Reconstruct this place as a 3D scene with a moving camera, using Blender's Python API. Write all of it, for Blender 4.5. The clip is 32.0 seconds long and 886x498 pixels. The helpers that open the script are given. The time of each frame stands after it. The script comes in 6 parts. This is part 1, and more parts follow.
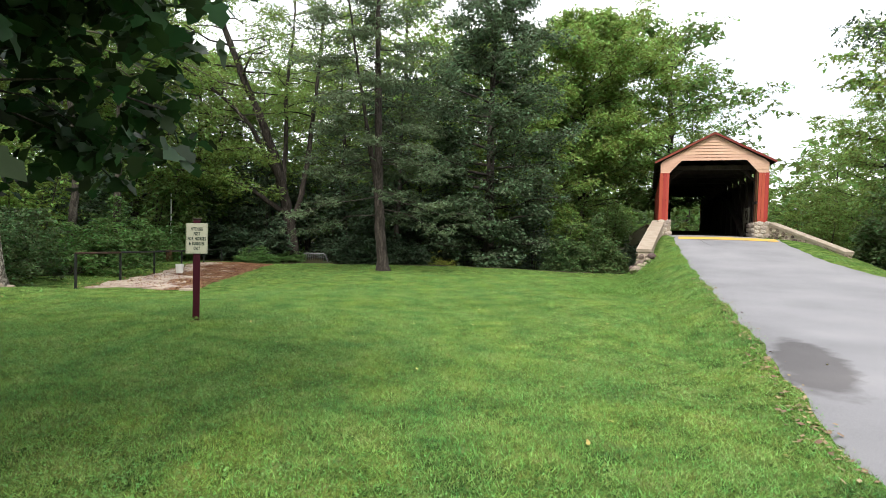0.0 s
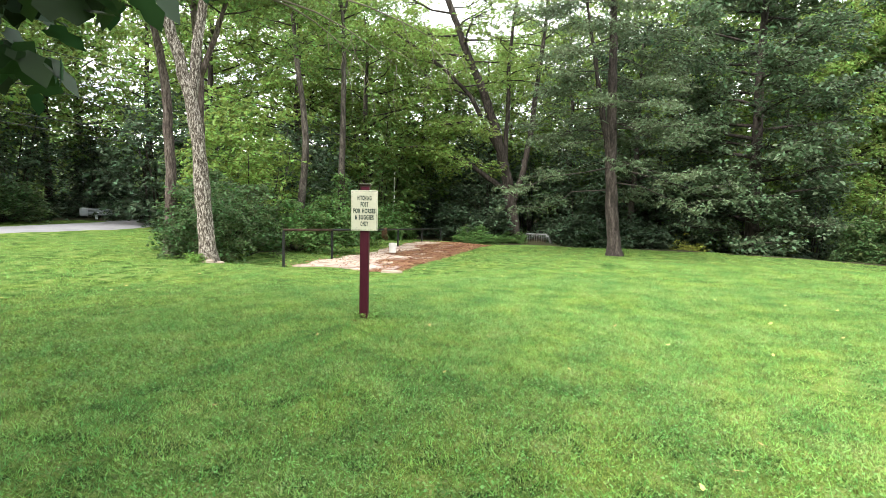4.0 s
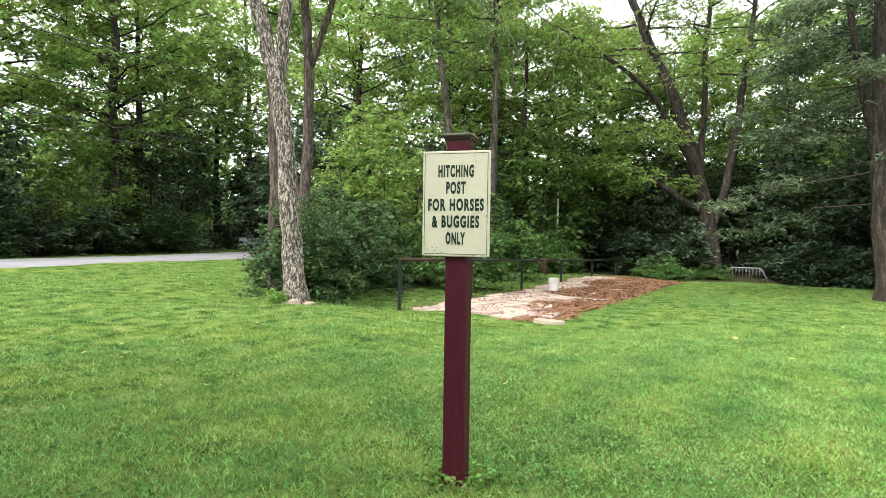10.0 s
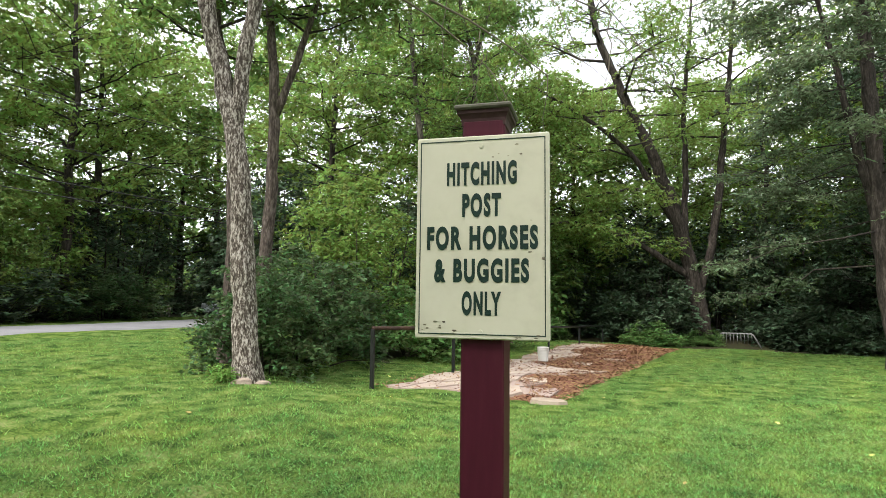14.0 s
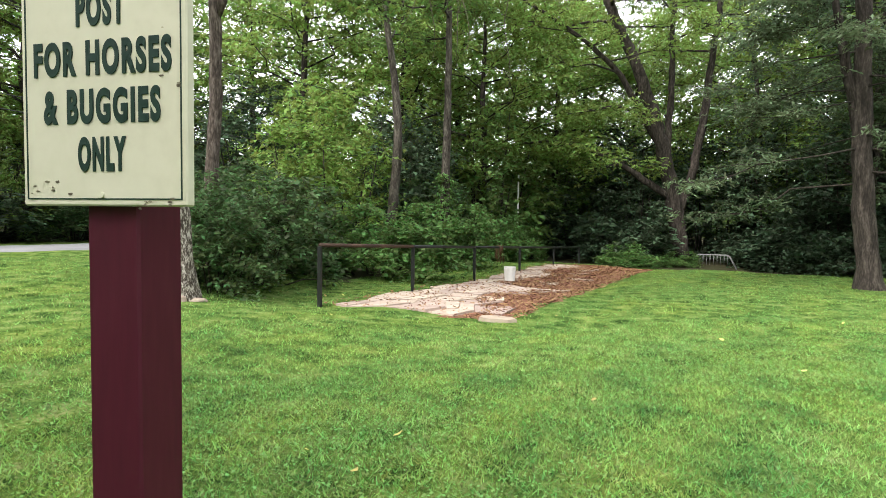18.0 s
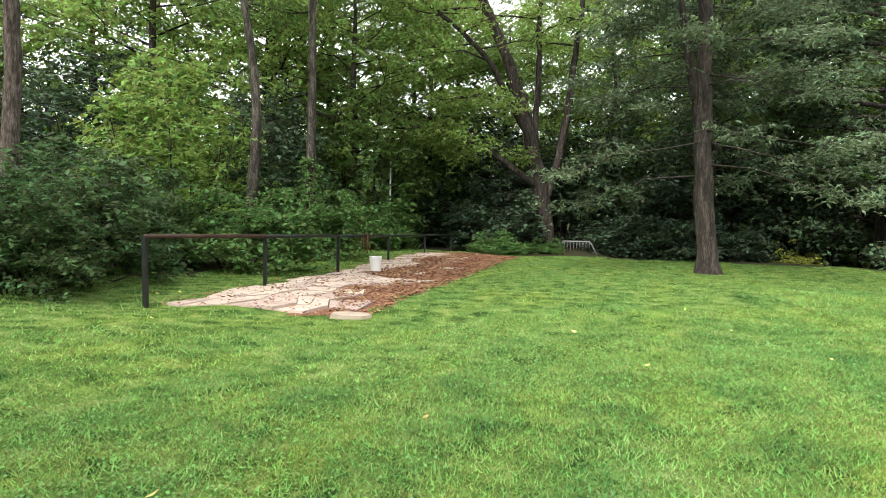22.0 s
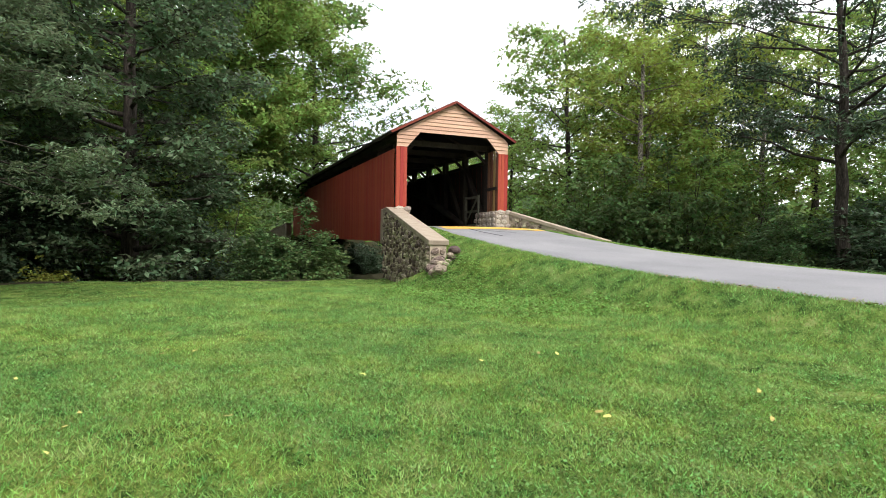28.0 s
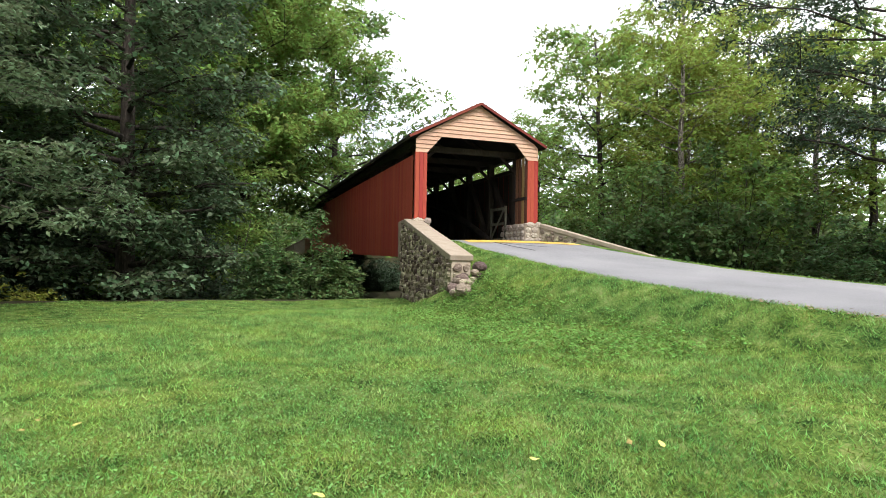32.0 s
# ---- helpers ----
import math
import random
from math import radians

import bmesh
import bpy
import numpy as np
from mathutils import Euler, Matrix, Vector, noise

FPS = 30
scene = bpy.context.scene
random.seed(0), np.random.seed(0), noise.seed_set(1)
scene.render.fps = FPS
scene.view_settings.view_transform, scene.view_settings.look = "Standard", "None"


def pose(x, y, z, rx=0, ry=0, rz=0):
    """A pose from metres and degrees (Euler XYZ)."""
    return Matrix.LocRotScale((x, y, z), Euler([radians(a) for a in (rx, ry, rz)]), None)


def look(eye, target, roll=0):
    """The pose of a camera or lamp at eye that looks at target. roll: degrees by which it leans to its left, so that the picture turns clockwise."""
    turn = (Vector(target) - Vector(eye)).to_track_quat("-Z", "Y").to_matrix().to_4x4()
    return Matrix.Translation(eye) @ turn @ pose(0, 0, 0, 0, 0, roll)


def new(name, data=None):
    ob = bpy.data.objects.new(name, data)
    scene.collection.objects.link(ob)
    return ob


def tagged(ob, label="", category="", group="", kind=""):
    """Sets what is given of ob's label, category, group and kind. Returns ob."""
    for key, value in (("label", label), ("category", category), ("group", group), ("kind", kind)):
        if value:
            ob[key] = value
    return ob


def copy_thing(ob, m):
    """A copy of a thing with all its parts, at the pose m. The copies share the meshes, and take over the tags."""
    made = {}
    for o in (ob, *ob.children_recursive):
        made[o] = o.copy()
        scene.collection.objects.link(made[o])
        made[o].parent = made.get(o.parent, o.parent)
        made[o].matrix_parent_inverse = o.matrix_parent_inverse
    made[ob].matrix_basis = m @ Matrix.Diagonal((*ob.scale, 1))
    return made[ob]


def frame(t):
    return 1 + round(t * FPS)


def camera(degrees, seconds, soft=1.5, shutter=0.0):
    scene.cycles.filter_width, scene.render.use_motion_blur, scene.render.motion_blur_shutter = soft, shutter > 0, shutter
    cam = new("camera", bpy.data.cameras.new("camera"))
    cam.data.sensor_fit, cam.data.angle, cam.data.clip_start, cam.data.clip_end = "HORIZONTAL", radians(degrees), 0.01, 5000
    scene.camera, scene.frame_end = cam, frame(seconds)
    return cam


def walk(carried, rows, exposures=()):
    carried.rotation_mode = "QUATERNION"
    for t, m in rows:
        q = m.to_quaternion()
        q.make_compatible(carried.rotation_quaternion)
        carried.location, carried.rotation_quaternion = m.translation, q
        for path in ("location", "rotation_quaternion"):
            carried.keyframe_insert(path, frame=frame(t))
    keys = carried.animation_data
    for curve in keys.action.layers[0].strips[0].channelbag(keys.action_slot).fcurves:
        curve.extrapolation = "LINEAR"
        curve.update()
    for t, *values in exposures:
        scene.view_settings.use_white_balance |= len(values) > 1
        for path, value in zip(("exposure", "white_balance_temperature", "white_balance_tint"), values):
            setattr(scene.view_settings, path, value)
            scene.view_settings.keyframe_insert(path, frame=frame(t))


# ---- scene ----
cam = camera(75.1, 32.0, 0.6)
PATH = [
    (0, (0.955, -11.472, 1.815), (1.603, -9.523, 1.739), 1.52),
    (0.5, (1.138, -11.143, 1.777), (1.683, -9.164, 1.679), 1.50),
    (1, (1.272, -10.670, 1.764), (1.713, -8.666, 1.642), 1.33),
    (1.5, (1.331, -10.173, 1.748), (1.648, -8.148, 1.602), 1.23),
    (2, (1.491, -9.659, 1.734), (1.695, -7.620, 1.578), 1.15),
    (2.5, (1.561, -9.276, 1.724), (1.682, -7.230, 1.565), 1.34),
    (3, (1.635, -8.921, 1.707), (1.650, -6.873, 1.538), 1.21),
    (3.5, (1.651, -8.427, 1.663), (1.584, -6.380, 1.499), 1.26),
    (5.5, (1.533, -6.655, 1.528), (1.226, -4.630, 1.362), 0.97),
    (6, (1.516, -6.194, 1.494), (1.170, -4.176, 1.321), 0.73),
    (6.5, (1.480, -5.741, 1.474), (1.064, -3.735, 1.309), 0.64),
    (7, (1.469, -5.298, 1.446), (0.999, -3.302, 1.303), 0.70),
    (7.5, (1.390, -4.881, 1.432), (0.855, -2.900, 1.313), 0.78),
    (8, (1.318, -4.466, 1.404), (0.721, -2.503, 1.295), 0.73),
    (8.5, (1.230, -4.064, 1.384), (0.603, -2.110, 1.267), 0.62),
    (9, (1.140, -3.691, 1.367), (0.456, -1.757, 1.246), 0.61),
    (9.5, (1.122, -3.332, 1.367), (0.416, -1.404, 1.275), 0.85),
    (10, (1.002, -2.975, 1.349), (0.289, -1.049, 1.290), 0.86),
    (10.5, (0.892, -2.632, 1.311), (0.175, -0.707, 1.261), 0.99),
    (11, (0.761, -2.279, 1.293), (0.085, -0.339, 1.277), 1.06),
    (11.5, (0.609, -2.007, 1.311), (-0.033, -0.055, 1.330), 1.07),
    (12, (0.510, -1.773, 1.321), (-0.137, 0.177, 1.378), 0.97),
    (12.5, (0.448, -1.626, 1.319), (-0.210, 0.318, 1.423), 0.90),
    (13, (0.399, -1.608, 1.332), (-0.250, 0.337, 1.475), 0.95),
    (13.5, (0.383, -1.609, 1.333), (-0.259, 0.336, 1.499), 0.81),
    (15.5, (0.395, -1.624, 1.321), (-0.163, 0.346, 1.502), 0.68),
    (16, (0.436, -1.603, 1.309), (-0.112, 0.372, 1.461), 0.55),
    (16.5, (0.582, -1.489, 1.281), (0.036, 0.491, 1.367), 0.49),
    (17, (0.724, -1.364, 1.260), (0.182, 0.618, 1.306), 0.43),
    (17.5, (0.772, -1.177, 1.245), (0.226, 0.804, 1.221), 0.50),
    (18, (0.926, -0.948, 1.201), (0.326, 1.015, 1.106), 0.76),
    (18.5, (1.085, -0.698, 1.181), (0.387, 1.232, 1.070), 0.05),
    (19, (1.041, -0.341, 1.187), (0.304, 1.574, 1.078), 0.03),
    (19.5, (1.120, -0.282, 1.241), (0.394, 1.636, 1.125), 0.38),
    (20, (1.105, -0.223, 1.220), (0.428, 1.714, 1.099), 0.57),
    (20.5, (1.157, -0.228, 1.230), (0.560, 1.734, 1.099), 0.79),
    (21, (1.138, -0.205, 1.230), (0.666, 1.791, 1.089), 1.04),
    (21.5, (1.170, -0.202, 1.232), (0.824, 1.819, 1.088), 1.12),
    (22, (1.197, -0.225, 1.239), (1.010, 1.817, 1.102), 1.03),
    (22.5, (1.293, -0.172, 1.237), (1.365, 1.879, 1.128), 1.03),
    (23, (1.479, -0.102, 1.191), (1.893, 1.909, 1.106), 1.19),
    (23.5, (1.611, -0.027, 1.186), (2.365, 1.884, 1.130), 1.39),
    (24, (1.667, 0.012, 1.174), (2.680, 1.800, 1.160), 1.61),
    (24.5, (1.673, -0.044, 1.167), (2.882, 1.618, 1.177), 1.49),
    (25, (1.689, 0.023, 1.153), (3.083, 1.533, 1.181), 1.37),
    (25.5, (1.682, 0.034, 1.145), (3.224, 1.393, 1.186), 1.20),
    (26, (1.693, 0.032, 1.137), (3.339, 1.262, 1.180), 1.08),
    (26.5, (1.792, 0.040, 1.110), (3.514, 1.160, 1.147), 0.93),
    (28.5, (2.295, 0.085, 1.036), (4.062, 1.135, 1.011), 0.96),
    (29, (2.540, 0.190, 0.986), (4.298, 1.254, 0.960), 1.04),
    (29.5, (2.864, 0.313, 0.941), (4.601, 1.411, 0.916), 0.98),
    (30, (3.171, 0.460, 0.979), (4.899, 1.573, 0.979), 1.00),
    (30.5, (3.404, 0.708, 1.038), (5.138, 1.811, 1.044), 0.93),
    (31, (3.654, 0.826, 0.956), (5.375, 1.948, 0.977), 1.21),
    (31.5, (3.896, 1.055, 1.009), (5.616, 2.179, 1.045), 1.12),
    (32, (4.079, 1.224, 1.040), (5.800, 2.346, 1.076), 0.95),
]
EXPOSURES = ((0.0, 0.72), (2.0, 1.25), (4.0, 1.6), (6.0, 1.58), (9.0, 1.45), (11.0, 1.35), (13.0, 1.08), (16.0, 1.0), (18.0, 1.25), (21.5, 1.25), (23.0, 1.15), (24.5, 0.75), (26.0, 0.6), (29.0, 0.75), (32.0, 0.78))
walk(cam, [(t, look(eye, target, roll)) for t, eye, target, roll in PATH], EXPOSURES)

# ---- light: a bright overcast sky with a soft sun behind thin cloud ----
SUN_EL, SUN_AZ = radians(48), radians(205)
world = bpy.data.worlds.new("overcast_sky")
scene.world = world
world.use_nodes = True
wn, wl = world.node_tree.nodes, world.node_tree.links
wn.clear()
sky = wn.new("ShaderNodeTexSky")
sky.sky_type, sky.sun_disc, sky.sun_elevation, sky.sun_rotation = "NISHITA", False, SUN_EL, SUN_AZ
sky.air_density, sky.dust_density = 1.0, 3.0
coord = wn.new("ShaderNodeTexCoord")
cloud = wn.new("ShaderNodeTexNoise")
cloud.inputs["Scale"].default_value, cloud.inputs["Detail"].default_value = 2.4, 6
stretch = wn.new("ShaderNodeMapping")
stretch.inputs["Scale"].default_value = (1, 1, 3.5)
wl.new(coord.outputs["Generated"], stretch.inputs["Vector"])
wl.new(stretch.outputs["Vector"], cloud.inputs["Vector"])
ramp = wn.new("ShaderNodeValToRGB")
ramp.color_ramp.elements[0].position, ramp.color_ramp.elements[0].color = 0.36, (5.4, 5.7, 6.3, 1)
ramp.color_ramp.elements[1].position, ramp.color_ramp.elements[1].color = 0.52, (9.6, 9.7, 9.8, 1)
wl.new(cloud.outputs["Fac"], ramp.inputs["Fac"])
blend = wn.new("ShaderNodeMix")
blend.data_type = "RGBA"
blend.inputs["Factor"].default_value = 0.85
wl.new(sky.outputs["Color"], blend.inputs["A"])
wl.new(ramp.outputs["Color"], blend.inputs["B"])
bg = wn.new("ShaderNodeBackground")
bg.inputs["Strength"].default_value = 0.15
wl.new(blend.outputs["Result"], bg.inputs["Color"])
wo = wn.new("ShaderNodeOutputWorld")
wl.new(bg.outputs["Background"], wo.inputs["Surface"])
sun = new("sun", bpy.data.lights.new("sun", "SUN"))
sun.data.energy, sun.data.angle, sun.data.color = 2.3, radians(22), (1.0, 0.96, 0.9)
sun_way = Vector((math.sin(SUN_AZ) * math.cos(SUN_EL), math.cos(SUN_AZ) * math.cos(SUN_EL), math.sin(SUN_EL)))
sun.matrix_world = look(sun_way * 60, (0, 0, 0))


# ---- materials ----
def material(name, colors, rough=0.8, scale=3.0, fine=40.0, bump=0.3, dist=0.01, vary=0.15, metal=0.0,
             stretch=(1, 1, 1), translucent=0.0, island=False, spec=0.3, coord="Object", contrast=0.22):
    """A surface whose colour wanders between the given colours at two scales, with fine relief."""
    m = bpy.data.materials.new(name)
    m.use_nodes = True
    n, l = m.node_tree.nodes, m.node_tree.links
    p = n["Principled BSDF"]
    p.inputs["Roughness"].default_value, p.inputs["Metallic"].default_value = rough, metal
    p.inputs["Specular IOR Level"].default_value = spec
    tc, mp = n.new("ShaderNodeTexCoord"), n.new("ShaderNodeMapping")
    mp.inputs["Scale"].default_value = stretch
    l.new(tc.outputs[coord], mp.inputs["Vector"])
    big, small = n.new("ShaderNodeTexNoise"), n.new("ShaderNodeTexNoise")
    big.inputs["Scale"].default_value, big.inputs["Detail"].default_value = scale, 5
    small.inputs["Scale"].default_value, small.inputs["Detail"].default_value = fine, 4
    for t in (big, small):
        l.new(mp.outputs["Vector"], t.inputs["Vector"])
    mix = n.new("ShaderNodeMath")
    mix.operation = "MULTIPLY_ADD"
    mix.inputs[1].default_value = 0.45
    half = n.new("ShaderNodeMath")
    half.operation = "MULTIPLY"
    half.inputs[1].default_value = 0.55
    l.new(small.outputs["Fac"], mix.inputs[0])
    l.new(big.outputs["Fac"], half.inputs[0])
    l.new(half.outputs[0], mix.inputs[2])
    r = n.new("ShaderNodeValToRGB")
    els = r.color_ramp.elements
    lo, hi = 0.5 - contrast, 0.5 + contrast
    while len(els) < len(colors):
        els.new(0.5)
    for k, c in enumerate(colors):
        els[k].position, els[k].color = lo + (hi - lo) * k / max(1, len(colors) - 1), (*c, 1)
    l.new(mix.outputs[0], r.inputs["Fac"])
    hsv = n.new("ShaderNodeHueSaturation")
    l.new(r.outputs["Color"], hsv.inputs["Color"])
    if vary:
        src = n.new("ShaderNodeNewGeometry").outputs["Random Per Island"] if island else n.new("ShaderNodeObjectInfo").outputs["Random"]
        rng = n.new("ShaderNodeMapRange")
        rng.inputs["To Min"].default_value, rng.inputs["To Max"].default_value = 1 - vary, 1 + vary
        l.new(src, rng.inputs["Value"])
        l.new(rng.outputs["Result"], hsv.inputs["Value"])
        hue = n.new("ShaderNodeMapRange")
        hue.inputs["To Min"].default_value, hue.inputs["To Max"].default_value = 0.5 - vary * 0.08, 0.5 + vary * 0.08
        l.new(src, hue.inputs["Value"])
        l.new(hue.outputs["Result"], hsv.inputs["Hue"])
    l.new(hsv.outputs["Color"], p.inputs["Base Color"])
    if bump:
        b = n.new("ShaderNodeBump")
        b.inputs["Strength"].default_value, b.inputs["Distance"].default_value = bump, dist
        l.new(mix.outputs[0], b.inputs["Height"])
        l.new(b.outputs["Normal"], p.inputs["Normal"])
    if translucent:
        tr = n.new("ShaderNodeBsdfTranslucent")
        bright = n.new("ShaderNodeHueSaturation")
        bright.inputs["Value"].default_value, bright.inputs["Hue"].default_value = 1.6, 0.49
        l.new(hsv.outputs["Color"], bright.inputs["Color"])
        l.new(bright.outputs["Color"], tr.inputs["Color"])
        ms = n.new("ShaderNodeMixShader")
        ms.inputs["Fac"].default_value = translucent
        l.new(p.outputs["BSDF"], ms.inputs[1])
        l.new(tr.outputs["BSDF"], ms.inputs[2])
        l.new(ms.outputs["Shader"], n["Material Output"].inputs["Surface"])
    return m


def leafy(name, a, b, c, rough=0.65, vary=0.35, tl=0.35):
    return material(name, (a, b, c), rough, 0.35, 3.0, 0.0, vary=vary, translucent=tl, island=True, spec=0.15)


M = {}
def turf(m, strength):
    """Broad blue-green and yellow-green patches and faint mowing stripes, laid over a grass colour."""
    n, l = m.node_tree.nodes, m.node_tree.links
    hsv = next(q for q in n if q.bl_idname == "ShaderNodeHueSaturation")
    tc, mp = n.new("ShaderNodeTexCoord"), n.new("ShaderNodeMapping")
    mp.inputs["Rotation"].default_value = (0, 0, radians(14))
    l.new(tc.outputs["Object"], mp.inputs["Vector"])
    wave = n.new("ShaderNodeTexWave")
    wave.inputs["Scale"].default_value, wave.inputs["Distortion"].default_value = 0.31, 3.5
    wave.inputs["Detail"].default_value, wave.inputs["Detail Scale"].default_value = 2, 0.5
    l.new(mp.outputs["Vector"], wave.inputs["Vector"])
    broad = n.new("ShaderNodeTexNoise")
    broad.inputs["Scale"].default_value, broad.inputs["Detail"].default_value = 0.55, 4
    l.new(tc.outputs["Object"], broad.inputs["Vector"])
    tone = n.new("ShaderNodeMath")
    tone.operation = "MULTIPLY_ADD"
    tone.inputs[1].default_value = 0.14
    l.new(wave.outputs["Fac"], tone.inputs[0])
    l.new(broad.outputs["Fac"], tone.inputs[2])
    ramp_ = n.new("ShaderNodeValToRGB")
    e = ramp_.color_ramp.elements
    e[0].position, e[0].color = 0.36, (0.84, 0.94, 0.96, 1)
    e[1].position, e[1].color = 0.78, (1.14, 1.07, 0.94, 1)
    mid_ = e.new(0.57)
    mid_.color = (1.0, 1.0, 1.0, 1)
    l.new(tone.outputs[0], ramp_.inputs["Fac"])
    mul = n.new("ShaderNodeMix")
    mul.data_type, mul.blend_type = "RGBA", "MULTIPLY"
    mul.inputs["Factor"].default_value = strength
    l.new(hsv.outputs["Color"], mul.inputs["A"])
    l.new(ramp_.outputs["Color"], mul.inputs["B"])
    for link in [q for q in l if q.from_node == hsv and q.to_node != mul]:
        to = link.to_socket
        l.remove(link)
        l.new(mul.outputs["Result"], to)
    return m


M["lawn"] = turf(material("lawn", ((0.022, 0.045, 0.012), (0.050, 0.094, 0.023), (0.084, 0.140, 0.033), (0.126, 0.188, 0.047), (0.188, 0.220, 0.084)), 1.0, 3.4, 34, 1.0, 0.06, 0, spec=0.0, contrast=0.12), 1.0)
M["blade"] = turf(material("grass_blade", ((0.084, 0.172, 0.045), (0.128, 0.230, 0.057), (0.174, 0.280, 0.068), (0.225, 0.326, 0.082), (0.285, 0.350, 0.120)), 0.55, 1.5, 12, 0, vary=0.62, contrast=0.15, island=True, translucent=0.28, spec=0.25), 1.0)
M["clover"] = turf(material("clover_leaf", ((0.105, 0.198, 0.052), (0.185, 0.290, 0.086)), 0.55, 0.8, 5, 0, vary=0.55, island=True, translucent=0.3, spec=0.2), 0.6)
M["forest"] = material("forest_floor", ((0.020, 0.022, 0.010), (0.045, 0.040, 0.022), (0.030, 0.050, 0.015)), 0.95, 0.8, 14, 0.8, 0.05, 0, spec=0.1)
M["asphalt"] = material("worn_asphalt", ((0.150, 0.147, 0.157), (0.200, 0.197, 0.208), (0.245, 0.240, 0.252), (0.305, 0.298, 0.300)), 0.9, 0.5, 95, 0.8, 0.008, 0, spec=0.25, contrast=0.24)
M["crack"] = material("tar_seal", ((0.02, 0.02, 0.022), (0.05, 0.05, 0.05)), 0.7, 4, 60, 0.3, 0.004, 0)
M["yellow"] = material("yellow_road_paint", ((0.50, 0.29, 0.04), (0.60, 0.37, 0.07), (0.34, 0.26, 0.13)), 0.7, 2, 60, 0.3, 0.003, 0)
M["red"] = material("barn_red_paint", ((0.235, 0.033, 0.020), (0.32, 0.048, 0.028), (0.39, 0.068, 0.040)), 0.65, 1.4, 45, 0.35, 0.004, 0.10, stretch=(1, 1, 0.12))
M["verge"] = material("dark_red_verge_paint", ((0.10, 0.016, 0.012), (0.16, 0.026, 0.018), (0.20, 0.038, 0.026)), 0.7, 1.4, 45, 0.35, 0.004, 0.1)
M["cream"] = material("peach_cream_clapboard", ((0.42, 0.25, 0.17), (0.52, 0.33, 0.23), (0.58, 0.40, 0.30)), 0.7, 1.6, 40, 0.35, 0.004, 0.07, stretch=(0.3, 1, 1))
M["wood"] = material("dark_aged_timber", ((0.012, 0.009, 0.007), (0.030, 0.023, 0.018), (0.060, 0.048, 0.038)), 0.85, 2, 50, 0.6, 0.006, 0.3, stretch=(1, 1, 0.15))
M["plank"] = material("weathered_inner_plank", ((0.16, 0.080, 0.036), (0.30, 0.16, 0.072), (0.30, 0.235, 0.185)), 0.85, 2, 50, 0.6, 0.006, 0.6, stretch=(1, 1, 0.12))
M["roof"] = material("dark_roof_shingle", ((0.022, 0.019, 0.018), (0.045, 0.038, 0.036)), 0.9, 2, 30, 0.6, 0.01, 0.2)
M["stone"] = material("rubble_stone", ((0.105, 0.078, 0.058), (0.230, 0.180, 0.138), (0.43, 0.36, 0.295)), 0.9, 5, 45, 0.9, 0.02, 0.7, contrast=0.15)
M["rubble"] = material("set_rubble", ((0.105, 0.078, 0.058), (0.230, 0.180, 0.138), (0.43, 0.36, 0.295)), 0.9, 5, 45, 0.9, 0.02, 0.7, contrast=0.15, island=True)
M["mortar"] = material("sandy_mortar", ((0.33, 0.265, 0.20), (0.52, 0.44, 0.355)), 0.95, 5, 60, 0.7, 0.01, 0)
M["dull_steel"] = material("dull_grey_tube", ((0.15, 0.155, 0.155), (0.24, 0.245, 0.24)), 0.6, 3, 40, 0.2, 0.002, 0)
M["whitewash"] = material("flaking_whitewashed_stone", ((0.20, 0.15, 0.115), (0.36, 0.30, 0.25), (0.50, 0.45, 0.39)), 0.9, 5, 45, 0.8, 0.02, 0.35, contrast=0.15)
M["cap"] = material("pale_coping_stone", ((0.22, 0.17, 0.13), (0.31, 0.25, 0.195), (0.38, 0.32, 0.26)), 0.85, 3, 60, 0.5, 0.006, 0.08)
M["maroon"] = material("maroon_post_paint", ((0.042, 0.005, 0.012), (0.058, 0.007, 0.016), (0.072, 0.013, 0.022)), 0.55, 3, 55, 0.25, 0.003, 0, stretch=(1, 1, 0.15), spec=0.2)
M["cap_paint"] = material("weathered_cap_paint", ((0.024, 0.010, 0.011), (0.045, 0.020, 0.020), (0.075, 0.050, 0.042)), 0.7, 5, 50, 0.4, 0.003, 0)
M["weathered"] = material("lichened_grey_board", ((0.07, 0.055, 0.05), (0.12, 0.115, 0.085), (0.16, 0.17, 0.11)), 0.85, 6, 60, 0.5, 0.003, 0)
M["sign"] = material("cream_sign_paint", ((0.47, 0.45, 0.335), (0.54, 0.52, 0.395), (0.57, 0.55, 0.43)), 0.5, 3, 30, 0.1, 0.001, 0)
M["scuff"] = material("sign_grime", ((0.16, 0.13, 0.09), (0.30, 0.27, 0.19)), 0.8, 30, 90, 0, vary=0.3)
M["letter"] = material("dark_green_letter", ((0.006, 0.022, 0.016), (0.010, 0.032, 0.022)), 0.5, 5, 60, 0.1, 0.001, 0)
M["black"] = material("black_rail_paint", ((0.008, 0.009, 0.009), (0.018, 0.019, 0.018)), 0.45, 5, 60, 0.3, 0.002, 0)
M["rust"] = material("rusty_worn_rail", ((0.010, 0.009, 0.008), (0.045, 0.022, 0.014), (0.10, 0.055, 0.035)), 0.7, 3, 40, 0.4, 0.002, 0)
M["strap"] = material("worn_brown_leather", ((0.05, 0.022, 0.012), (0.10, 0.048, 0.026), (0.18, 0.10, 0.06)), 0.7, 12, 60, 0.3, 0.003, 0.2)
M["mulch"] = material("wood_mulch", ((0.085, 0.035, 0.020), (0.16, 0.070, 0.040), (0.23, 0.115, 0.070)), 0.95, 2.5, 35, 1.0, 0.03, 0)
